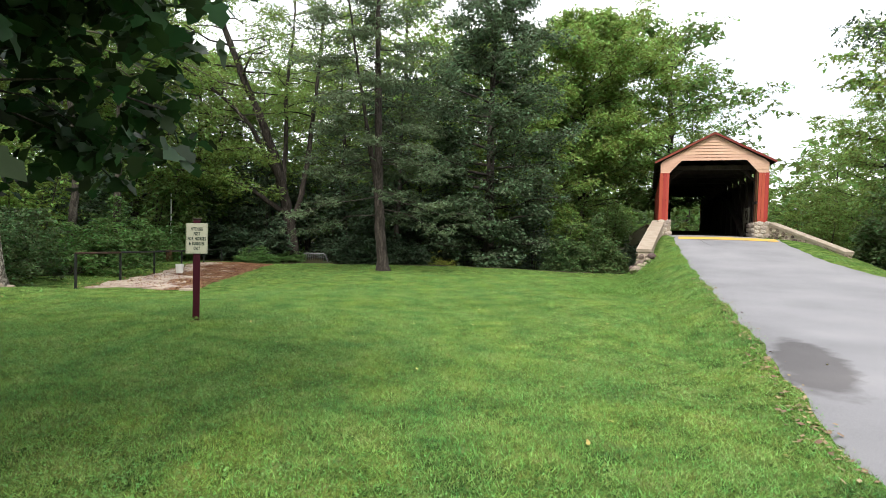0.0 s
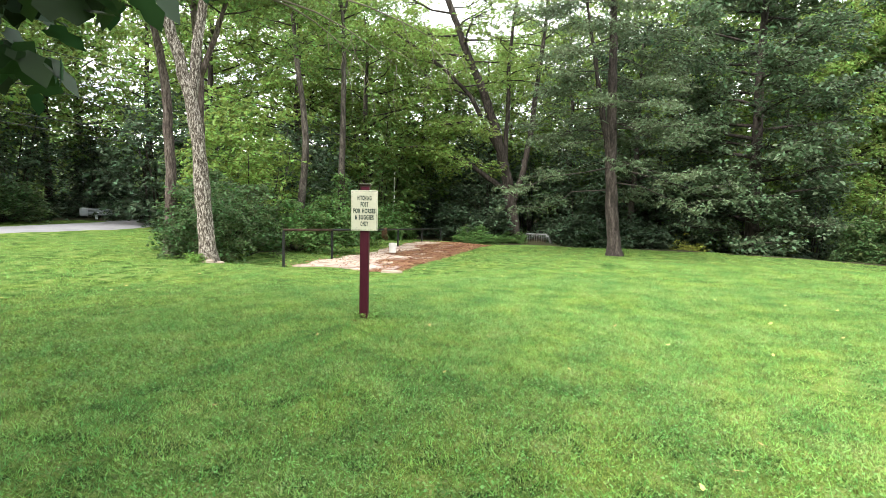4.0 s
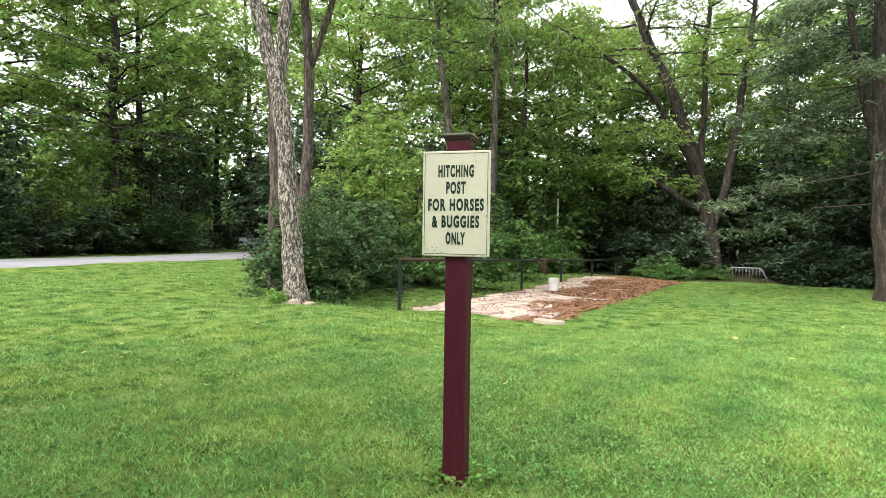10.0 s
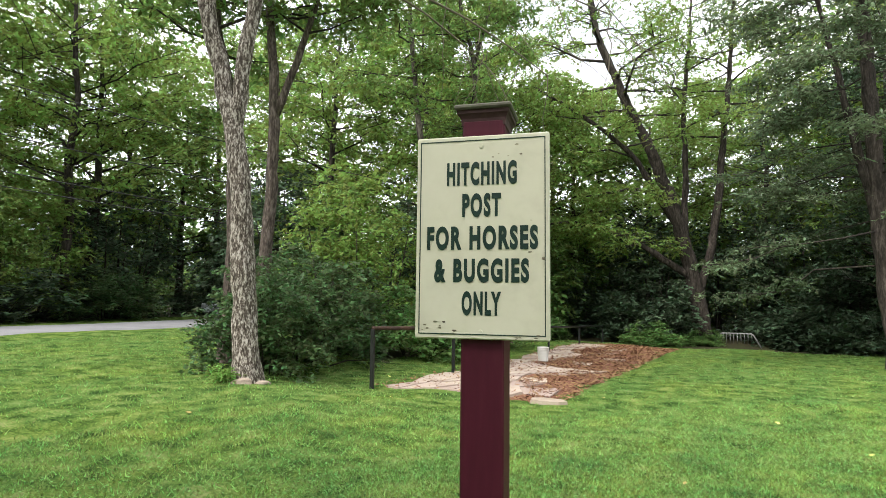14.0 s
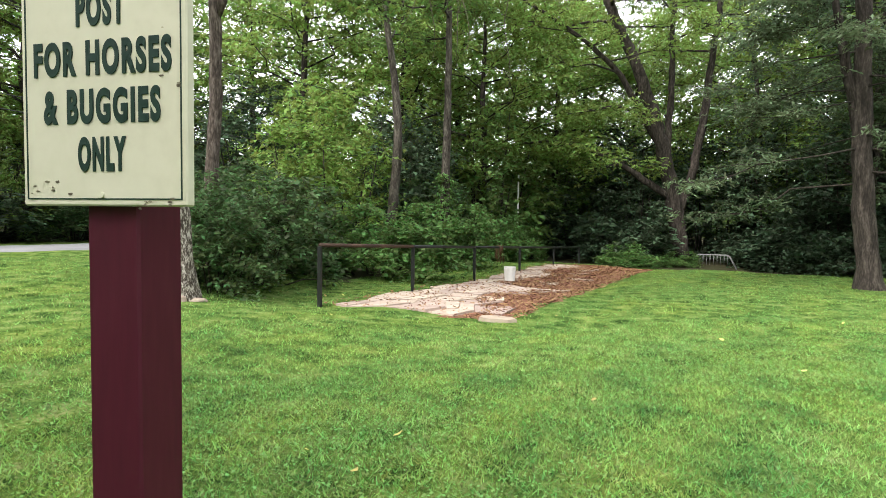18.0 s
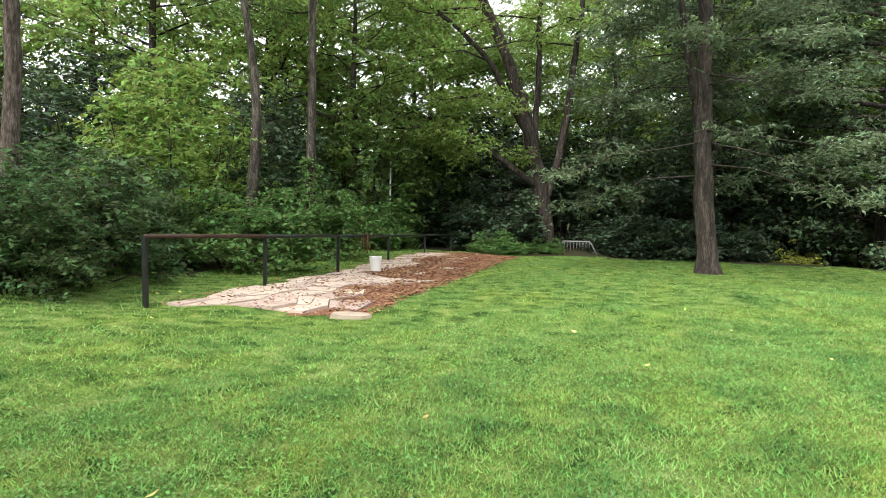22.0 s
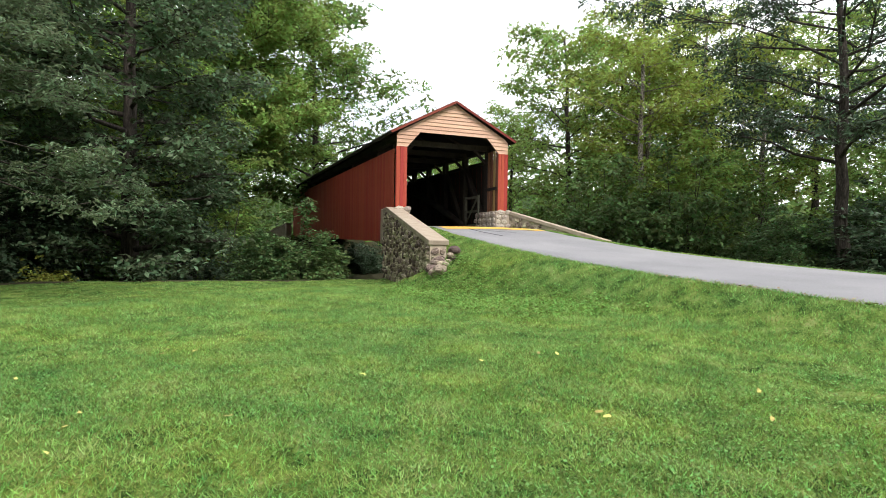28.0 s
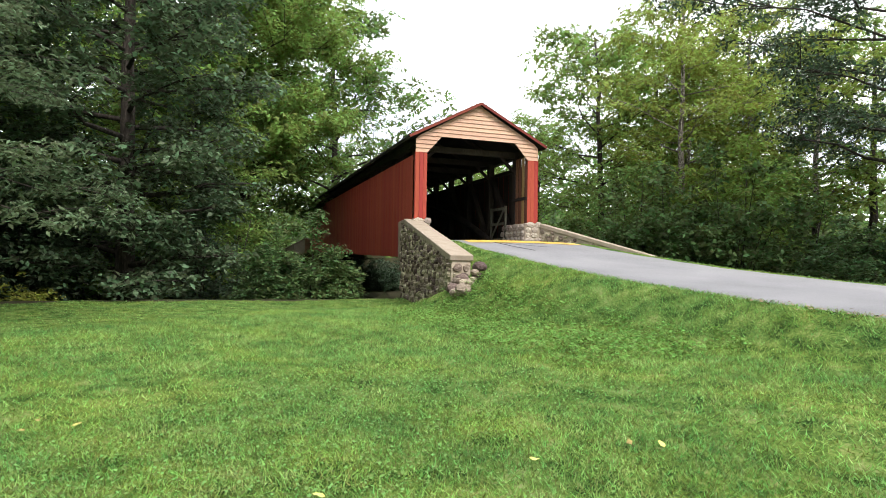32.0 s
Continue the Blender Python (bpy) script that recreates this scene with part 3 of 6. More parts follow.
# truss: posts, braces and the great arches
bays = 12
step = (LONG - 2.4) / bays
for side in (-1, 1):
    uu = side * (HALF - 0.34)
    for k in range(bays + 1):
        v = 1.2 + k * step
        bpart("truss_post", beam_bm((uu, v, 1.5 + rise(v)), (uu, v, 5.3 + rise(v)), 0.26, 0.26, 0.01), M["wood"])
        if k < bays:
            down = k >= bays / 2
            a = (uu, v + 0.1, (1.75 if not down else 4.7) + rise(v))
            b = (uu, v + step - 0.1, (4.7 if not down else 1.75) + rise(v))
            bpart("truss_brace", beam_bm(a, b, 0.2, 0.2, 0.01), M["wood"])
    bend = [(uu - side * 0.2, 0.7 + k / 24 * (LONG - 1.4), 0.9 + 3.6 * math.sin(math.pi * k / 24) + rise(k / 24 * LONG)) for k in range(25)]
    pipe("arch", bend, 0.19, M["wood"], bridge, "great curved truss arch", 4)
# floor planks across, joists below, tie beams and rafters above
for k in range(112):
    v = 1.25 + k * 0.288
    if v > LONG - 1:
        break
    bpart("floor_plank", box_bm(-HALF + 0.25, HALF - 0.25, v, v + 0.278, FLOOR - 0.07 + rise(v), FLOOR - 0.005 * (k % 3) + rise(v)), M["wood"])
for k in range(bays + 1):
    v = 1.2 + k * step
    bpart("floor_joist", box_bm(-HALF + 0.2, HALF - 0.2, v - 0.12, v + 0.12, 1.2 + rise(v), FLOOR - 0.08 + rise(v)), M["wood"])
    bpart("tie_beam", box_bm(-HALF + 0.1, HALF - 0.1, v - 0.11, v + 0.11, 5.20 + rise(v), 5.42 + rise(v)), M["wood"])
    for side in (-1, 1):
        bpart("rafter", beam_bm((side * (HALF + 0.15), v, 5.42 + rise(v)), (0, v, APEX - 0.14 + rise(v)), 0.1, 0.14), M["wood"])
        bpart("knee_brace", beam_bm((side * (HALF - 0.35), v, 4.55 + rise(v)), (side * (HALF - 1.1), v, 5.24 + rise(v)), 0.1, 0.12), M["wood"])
# roof: courses of boards overlapping down each slope, red verge boards
OV, FRONT = 0.27, -0.17
for side in (-1, 1):
    for k in range(14):
        t0, t1 = k / 14, (k + 1) / 14 + 0.012
        bm = bmesh.new()
        za, zb = APEX + (EAVE - APEX) * t0, APEX + (EAVE - APEX) * t1
        xa, xb = side * (HALF + OV) * t0, side * (HALF + OV) * t1
        vs = []
        for (x, z) in ((xa, za), (xb, zb)):
            for v in (FRONT, LONG - FRONT):
                for th in (0.012, 0.055 if x == xb else 0.028):
                    vs.append(bm.verts.new((x, v, z + th + rise(v))))
        for f in ((0, 2, 6, 4), (1, 5, 7, 3), (0, 1, 3, 2), (4, 6, 7, 5), (0, 4, 5, 1), (2, 3, 7, 6)):
            bm.faces.new([vs[i] for i in f])
        bmesh.ops.recalc_face_normals(bm, faces=bm.faces)
        bpart("roof_course", bm, M["roof"])
    bpart("roof_sheathing", beam_bm((side * (HALF + OV) / 2, FRONT + 0.02, (APEX + EAVE) / 2 - 0.015), (side * (HALF + OV) / 2, LONG - FRONT - 0.02, (APEX + EAVE) / 2 - 0.015 + rise(LONG)), 0.02, 0.01), M["wood"])
    for v, tag in ((FRONT - 0.012, "front"), (LONG - FRONT + 0.012, "back")):
        bpart("verge_board", beam_bm((side * (HALF + OV + 0.02), v, EAVE - 0.03 + rise(v)), (side * 0.0, v, APEX - 0.02 + rise(v)), 0.025, 0.10, 0.004), M["verge"], "dark red painted verge board")
    bpart("eave_board", beam_bm((side * (HALF + OV - 0.01), FRONT, EAVE - 0.03), (side * (HALF + OV - 0.01), LONG, EAVE - 0.03 + rise(LONG)), 0.03, 0.10), M["wood"])


def gable_board(z0, z1, y0, y1, back):
    """One clapboard of the gable between two heights, cut by the roof line and the opening."""
    def half(z):
        return HALF if z <= EAVE - 0.1 else max(0.02, (APEX - 0.06 - z) / (APEX - EAVE + 0.02) * (HALF + 0.14))

    def inner(z):
        if z >= CH_Z - 1e-4:
            return 0.0
        return CH_U + (OPEN_U - CH_U) * (CH_Z - z) / (CH_Z - GABLE)

    def top_inner(z):
        return CH_U if z >= CH_Z - 1e-4 else inner(z)
    spans = [(-min(half(z0), HALF), min(half(z0), HALF), -min(half(z1), HALF), min(half(z1), HALF))] if inner(z0) == 0 else \
        [(-min(half(z0), HALF), -inner(z0), -min(half(z1), HALF), -top_inner(z1)), (inner(z0), min(half(z0), HALF), top_inner(z1), min(half(z1), HALF))]
    out = []
    for a0, b0, a1, b1 in spans:
        bm = bmesh.new()
        s = -1 if back else 1
        pts = [(a0, y0 - s * 0.01, z0), (b0, y0 - s * 0.01, z0), (b1, y0 + s * 0.022, z1), (a1, y0 + s * 0.022, z1)]
        vs = [bm.verts.new(p) for p in pts] + [bm.verts.new((p[0], y1, p[2])) for p in pts]
        for f in ((0, 1, 2, 3), (7, 6, 5, 4), (0, 4, 5, 1), (1, 5, 6, 2), (2, 6, 7, 3), (3, 7, 4, 0)):
            bm.faces.new([vs[i] for i in f])
        bmesh.ops.recalc_face_normals(bm, faces=bm.faces)
        out.append(bm)
    return out


for v, back in ((0.0, False), (LONG, True)):
    zs = [GABLE, 5.11, 5.27, 5.43, CH_Z] + [CH_Z + 0.152 * k for k in range(1, 9)] + [APEX - 0.05]
    for z0, z1 in zip(zs[:-1], zs[1:]):
        if z1 - z0 < 0.03:
            continue
        for bm in gable_board(z0 + rise(v) * 0, z1, v - (0 if not back else -0.05), v + (0.05 if not back else 0), back):
            if back:
                bmesh.ops.translate(bm, verts=bm.verts, vec=(0, 0, rise(v)))
            bpart("clapboard", bm, M["cream"])
    # boxed corner posts of upright boards
    for side in (-1, 1):
        for k in range(3):
            w = (HALF - OPEN_U) / 3
            x0 = side * (OPEN_U + k * w)
            x1 = x0 + side * (w - 0.006)
            bpart("portal_board", box_bm(min(x0, x1), max(x0, x1), v - 0.004 * (k == 1), v + 0.03, (POSTB if v == 0 else 1.9) + rise(v), GABLE - 0.004 + rise(v), 0.003), M["red"])
        if v == 0:
            bpart("corner_trim", box_bm(min(side * HALF, side * (HALF + 0.02)), max(side * HALF, side * (HALF + 0.02)), 0.0, 0.10, POSTB, GABLE, 0.004), M["red"])
            for k in range(5):
                v0 = 0.04 + k * 0.27
                x = side * OPEN_U
                bpart("inner_plank", box_bm(min(x, x + side * 0.025), max(x, x + side * 0.025), v0, v0 + 0.20, POSTB, GABLE + 0.3 - 0.12, 0.003), M["plank"], "bare weathered plank")
            bpart("portal_rail", box_bm(min(x - side * 0.06, x), max(x - side * 0.06, x), 0.05, 1.3, 3.42, 3.54, 0.005), M["wood"])
# a grey braced gate standing against the inner wall
gate = thing("gate", "weathered grey wooden gate with a diagonal brace", "gate", BRIDGE @ Matrix.Translation((OPEN_U - 0.13, 1.65, FLOOR + 0.06)))
for y in (0.0, 1.45):
    part("upright", box_bm(-0.03, 0.03, y, y + 0.12, 0.0, 1.5, 0.004), M["weathered"], gate)
for z in (0.06, 0.72, 1.36):
    part("rail", box_bm(-0.025, 0.025, 0.12, 1.45, z, z + 0.11, 0.004), M["weathered"], gate)
part("brace", beam_bm((-0.04, 0.12, 1.38), (-0.04, 1.45, 0.14), 0.03, 0.11, 0.004), M["weathered"], gate, "pale diagonal brace")


# ---- stone abutments ----
def stone_mesh(rng, w, h, d):
    """A rough field stone that bulges from its wall."""
    bm = bmesh.new()
    k = rng.randint(5, 7)
    ring = []
    for i in range(k):
        a = 2 * math.pi * i / k + rng.uniform(-0.25, 0.25)
        e = 0.5 * (abs(math.cos(a)) ** 3 + abs(math.sin(a)) ** 3) ** (-1 / 3)
        ring.append((w * e * math.cos(a) * rng.uniform(0.85, 1.02), h * e * math.sin(a) * rng.uniform(0.85, 1.02)))
    back = [bm.verts.new((x, 0.02, z)) for x, z in ring]
    front = [bm.verts.new((x * 0.82, -d * rng.uniform(0.8, 1.1), z * 0.82)) for x, z in ring]
    mid = bm.verts.new((0, -d * 1.25, 0))
    for i in range(k):
        j = (i + 1) % k
        bm.faces.new((back[i], back[j], front[j], front[i]))
        bm.faces.new((front[i], front[j], mid))
    bmesh.ops.recalc_face_normals(bm, faces=bm.faces)
    me = bpy.data.meshes.new("stone")
    bm.to_mesh(me)
    bm.free()
    me.materials.append(M["stone"])
    return me


stone_rng = random.Random(21)
STONES = [stone_mesh(stone_rng, 1, 1, 0.22) for _ in range(10)]


def prism(name, outline, thick, mat, parent, label=""):
    """An upright wall: outline of (distance along, height) pairs from the wall's start, thick to its back."""
    bm = bmesh.new()
    f = [bm.verts.new((a, 0, z)) for a, z in outline]
    b = [bm.verts.new((a, thick, z)) for a, z in outline]
    bm.faces.new(f)
    bm.faces.new(b[::-1])
    for i in range(len(f)):
        j = (i + 1) % len(f)
        bm.faces.new((f[j], f[i], b[i], b[j]))
    bmesh.ops.recalc_face_normals(bm, faces=bm.faces)
    return part(name, bm, mat, parent, label)


def wing(label, u0, v0, u1, v1, z0, z1, base, thick, stones, size, shelf=0.0):
    """A wing wall falling from the bridge corner outward, its stones set on the side that faces away from the lane."""
    a, b = Vector((*from_uv(u0, v0), 0)), Vector((*from_uv(u1, v1), 0))
    d = (b - a).length
    ang = math.atan2(b.y - a.y, b.x - a.x)
    wall = thing("wing_wall", label, "stone wall", Matrix.Translation(a) @ Matrix.Rotation(ang, 4, "Z"), "wing walls of the bridge")
    out = [(-shelf, base), (d, base), (d, z1), (0, z0), (-shelf, z0)]
    prism("core", out, thick, M["mortar"], wall)
    bm = bmesh.new()
    beam_bm((-0.05, thick / 2, z0 + 0.075), (d + 0.06, thick / 2, z1 + 0.075), thick + 0.12, 0.15, 0.015, bm)
    part("coping", bm, M["cap"], wall, "pale coping stone")
    if shelf:
        part("coping", box_bm(-shelf - 0.05, -0.02, -0.05, thick, z0 + 0.0, z0 + 0.12, 0.015), M["cap"], wall)
    rng = random.Random(int(abs(u1) * 10))
    rows = []
    z = max(base + 0.05, -0.62)
    while z < z0 - 0.03:
        h = rng.uniform(*size)
        x = -shelf + rng.uniform(0, 0.1)
        while x < d:
            w = rng.uniform(0.5, 1.5) * h
            top = z0 + (z1 - z0) * max(0, x + w / 2) / d
            if z + h * 0.75 < top and x + w < d + 0.02:
                rows.append(Matrix.Translation((x + w / 2, 0, z + h / 2 + rng.uniform(-0.06, 0.06))) @ Matrix.Rotation(rng.uniform(-0.9, 0.9), 4, "Y") @ Matrix.Diagonal((w * rng.uniform(0.8, 1.05), rng.uniform(0.12, 0.42), h * rng.uniform(0.75, 1.15), 1)))
            x += w + rng.uniform(0.005, 0.03)
        z += h * 0.94
    rows.sort(key=lambda m: -m.translation.x)
    for m in rows[:stones]:
        child("stone", STONES[rng.randrange(10)], wall, "", m)
    V, Fc = [], []
    for m in rows[stones:]:
        st = STONES[rng.randrange(10)]
        k = len(V)
        V += [m @ v.co for v in st.vertices]
        Fc += [tuple(i + k for i in f.vertices) for f in st.polygons]
    if V:
        child("rubble", mesh_of("rubble", V, Fc, M["rubble"]), wall, "small rubble stones set in mortar")["kind"] = "stuff"
    z = max(base + 0.05, -0.62)
    while z < z1 - 0.1:
        h = rng.uniform(*size)
        y = 0.02
        while y < thick - 0.08:
            w = rng.uniform(0.8, 1.5) * h
            child("stone", STONES[rng.randrange(10)], wall, "", Matrix.Translation((d, min(y + w / 2, thick - 0.06), z + h / 2)) @ Matrix.Rotation(math.pi / 2, 4, "Z") @ Matrix.Rotation(rng.uniform(-0.4, 0.4), 4, "Y") @ Matrix.Diagonal((w, rng.uniform(0.15, 0.4), h, 1)))
            y += w
        z += h
    return wall


wing("rough stone wing wall with a sloping pale coping", -2.75, 0.35, -3.37, -6.45, 2.36, 1.0, -0.75, 0.5, 300, (0.13, 0.23), 0.75)
wing("low stone wing wall with a pale coping", 2.6, 0.0, 4.75, -3.9, 2.36, 1.12, -0.4, 0.36, 120, (0.13, 0.24))
wing("distant stone wing wall with a pale coping", -2.7, LONG - 0.3, -4.6, LONG + 5.5, 2.6, 1.4, -0.6, 0.5, 120, (0.2, 0.34))
for v0, v1 in ((0.0, 0.45), (LONG - 1.2, LONG)):
    ab = thing("abutment", "mortared rubble abutment under the bridge end", "abutment", BRIDGE)
    part("core", box_bm(-1.95, 1.95, v0 + 0.02, v1, -1.9, 1.06), M["mortar"], ab)
    face_v = v1 if v0 == 0 else v0
    rng = random.Random(3)
    for k in range(110):
        x, z = rng.uniform(-1.75, 1.75), rng.uniform(-1.6, 0.95)
        child("stone", STONES[k % 10], ab, "", Matrix.Translation((x, face_v, z)) @ Matrix.Rotation(math.pi if v0 == 0 else 0, 4, "Z") @ Matrix.Diagonal((0.42, 0.3, 0.25, 1)))
PALE_STONES = []
for me in STONES:
    pale = me.copy()
    pale.materials.clear()
    pale.materials.append(M["whitewash"])
    PALE_STONES.append(pale)
for side in (-1, 1):
    ped = thing("stone_pedestal", "whitewashed rubble pedestal under the bridge portal post", "pedestal", BRIDGE, "portal pedestals")
    x0, x1 = (side * (OPEN_U - 0.12), side * (HALF + 0.1))
    part("core", box_bm(min(x0, x1), max(x0, x1), -0.06, 2.0, 1.0, POSTB - 0.01, 0.03), M["cap"], ped)
    rng = random.Random(8)
    for row in range(3):
        v = -0.02
        while v < 1.85:
            w = rng.uniform(0.25, 0.5)
            child("stone", PALE_STONES[rng.randrange(10)], ped, "", Matrix.Translation((side * (OPEN_U - 0.12), v + w / 2, FLOOR + 0.13 + row * 0.24)) @ Matrix.Rotation(side * math.pi / 2 * -1 if side > 0 else math.pi / 2, 4, "Z") @ Matrix.Diagonal((w * 0.98, 0.22, 0.25, 1)))
            v += w
    for row in range(4):
        x = min(x0, x1) + 0.02
        while x < max(x0, x1) - 0.15:
            w = rng.uniform(0.22, 0.42)
            child("stone", PALE_STONES[rng.randrange(10)], ped, "", Matrix.Translation((x + w / 2, -0.05, FLOOR + 0.10 + row * 0.2)) @ Matrix.Diagonal((w * 1.0, 0.2, 0.24, 1)))
            x += w
# loose stones where the wing wall ends
rng = random.Random(14)
for k in range(16):
    u, v = -3.25 + rng.uniform(-0.3, 0.45), -6.62 - rng.uniform(0, 0.75)
    x, y = from_uv(u, v)
    s = rng.uniform(0.10, 0.22)
    bm = bmesh.new()
    bmesh.ops.create_icosphere(bm, subdivisions=2, radius=1)
    for q in bm.verts:
        q.co *= 1 + 0.22 * noise.noise(q.co * 1.3 + Vector((k, 0, 0)))
    me = bpy.data.meshes.new("field_stone")
    bm.to_mesh(me)
    bm.free()
    me.materials.append(M["stone"])
    st = solid("field_stone", me, "loose rounded field stone tumbled beside the wing wall", "stone", group="loose stones")
    st.matrix_basis = Matrix.Translation((x, y, gz(x, y) + s * 0.45 + rng.uniform(0, 0.15) * (v > -7.0))) @ Matrix.Rotation(rng.uniform(0, 6), 4, "Z") @ Matrix.Diagonal((s * 1.2, s, s * 0.75, 1))

# ---- the sign on its post ----
sign_post = thing("sign_post", "maroon wooden post with a cream hitching sign", "sign post", pose(0.002, -0.022, 0, 0, 0, 3.1) @ Matrix.Scale(1.0276, 4))
part("post", box_bm(-0.0575, 0.0575, -0.0615, 0.0555, -0.3, 1.78, 0.005), M["maroon"], sign_post)
bm = bmesh.new()
flare = ((0.0575, 1.762), (0.060, 1.765), (0.0605, 1.774), (0.062, 1.784), (0.067, 1.793), (0.071, 1.797), (0.0715, 1.807))
tiers = [[bm.verts.new((x * w, y * w, z)) for x, y in ((-1, -1), (1, -1), (1, 1), (-1, 1))] for w, z in flare]
for lower, upper in zip(tiers[:-1], tiers[1:]):
    for q in range(4):
        bm.faces.new((lower[q], lower[(q + 1) % 4], upper[(q + 1) % 4], upper[q]))
bm.faces.new(tiers[0][::-1])
bm.faces.new(tiers[-1])
part("cap_moulding", bm, M["cap_paint"], sign_post, "dark flared cap moulding")
part("cap_board", box_bm(-0.078, 0.078, -0.080, 0.078, 1.808, 1.821, 0.004), M["weathered"], sign_post, "weathered grey cap board")
panel = part("sign_panel", box_bm(-0.178, 0.178, -0.083, -0.062, 1.190, 1.730, 0.003), M["sign"], sign_post, "cream-painted sign panel")


def letters(text, cx, z, size, width):
    cu_ = bpy.data.curves.new("lettering", "FONT")
    cu_.body, cu_.size, cu_.align_x, cu_.extrude, cu_.bevel_depth, cu_.offset = text, size, "CENTER", 0.0003, 0.0007, 0.0032
    cu_.resolution_u, cu_.bevel_resolution = 5, 0
    cu_.space_character, cu_.space_word = 1.24, 1.15
    tmp = new("lettering", cu_)
    bpy.context.view_layer.update()
    me = bpy.data.meshes.new_from_object(tmp.evaluated_get(bpy.context.evaluated_depsgraph_get()))
    bpy.data.objects.remove(tmp)
    xs = [v.co.x for v in me.vertices]
    k = width / (max(xs) - min(xs))
    me.materials.clear()
    me.materials.append(M["letter"])
    ob = child("lettering", me, panel, "dark green capitals")
    ob.matrix_basis = Matrix.Translation((cx, -0.0845, z)) @ Matrix.Rotation(math.pi / 2, 4, "X") @ Matrix.Diagonal((k, 1, 1, 1))


for text, z, w in (("HITCHING", 1.600, 0.188), ("POST", 1.515, 0.104), ("FOR HORSES", 1.428, 0.296), ("& BUGGIES", 1.342, 0.252), ("ONLY", 1.256, 0.104)):
    letters(text, 0.0, z, 0.080, w)
# grime and chips on the sign's face
grime = random.Random(17)
for cx, cz, spread, count in ((-0.10, 1.225, 0.03, 5), (0.12, 1.205, 0.045, 8), (0.07, 1.685, 0.04, 5), (-0.15, 1.22, 0.015, 3), (0.165, 1.40, 0.006, 5), (0.02, 1.475, 0.12, 5)):
    for k in range(count):
        x, z = cx + grime.uniform(-1, 1) * spread, cz + grime.uniform(-1, 1) * spread * 0.5
        bm = bmesh.new()
        m = 7
        r = grime.uniform(0.0012, 0.0034)
        ring = [bm.verts.new((r * grime.uniform(0.6, 1.6) * 1.5 * math.cos(6.283 * q / m), 0, r * grime.uniform(0.5, 1.1) * math.sin(6.283 * q / m))) for q in range(m)]
        bm.faces.new(ring)
        bmesh.ops.solidify(bm, geom=bm.faces[:], thickness=0.0004)
        part("scuff", bm, M["scuff"], panel, "small brown scuff").matrix_basis = Matrix.Translation((x, -0.0842, z))
for x0, x1, z0, z1 in ((-0.168, 0.168, 1.716, 1.7185), (-0.168, 0.168, 1.2015, 1.204), (-0.168, -0.1655, 1.204, 1.716), (0.1655, 0.168, 1.204, 1.716)):
    part("border_line", box_bm(x0, x1, -0.0842, -0.0825, z0, z1), M["letter"], panel)
for x, z in ((0.0, 1.70), (0.0, 1.21)):
    bm = bmesh.new()
    bmesh.ops.create_cone(bm, cap_ends=True, segments=10, radius1=0.006, radius2=0.005, depth=0.004, matrix=pose(x, -0.0845, z, 90))
    part("screw", bm, M["sign"], panel)

# ---- hitching rail ----
F0, F1 = Vector((-3.87, 7.68, 0)), Vector((-0.68, 24.0, 0))
rail = thing("hitching_rail", "black iron hitching rail on slender posts", "rail", Matrix.Identity(4))
tops = []
for k in range(6):
    p = F0.lerp(F1, (0, 0.182, 0.370, 0.572, 0.785, 1.0)[k])
    z = 0.79 - 0.114 * k
    tops.append((p.x, p.y, z))
    part("post", box_bm(p.x - 0.032, p.x + 0.032, p.y - 0.032, p.y + 0.032, gz(p.x, p.y) - 0.2, z - 0.02, 0.004), M["black"], rail)
for k in range(5):
    pipe("top_bar", [tops[k], tops[k + 1]], 0.034, M["rust"] if k == 0 else M["black"], rail, "rust-worn top bar" if k == 0 else "", 8)

strap_at = F0.lerp(F1, 0.47)
strap_z = 0.79 - 0.57 * 0.47
straps = thing("leather_straps", "bunch of brown leather straps hanging from the rail", "straps", pose(strap_at.x, strap_at.y, strap_z))
strap_rng = random.Random(5)
for k in range(6):
    off, ln = -0.09 + 0.036 * k, strap_rng.uniform(0.26, 0.5)
    pipe("strap", [(off, -0.05, -ln * 0.8), (off * 1.1, -0.05, -0.1), (off, -0.02, 0.046), (off, 0.045, 0.0), (off * 1.3 + 0.02, 0.05, -ln)], 0.009, M["strap"], straps, "", 6)

# ---- mulch bed with flagstones ----
BED = [(-3.93, 7.62), (-2.3, 7.66), (-0.72, 7.80), (0.35, 12.5), (1.55, 18.0), (2.1, 20.6), (0.6, 21.4), (-1.6, 21.6), (-2.6, 15.6)]


def in_bed(x, y):
    c, j = False, len(BED) - 1
    for i in range(len(BED)):
        (xi, yi), (xj, yj) = BED[i], BED[j]
        if (yi > y) != (yj > y) and x < (xj - xi) * (y - yi) / (yj - yi) + xi:
            c = not c
        j = i
    return c


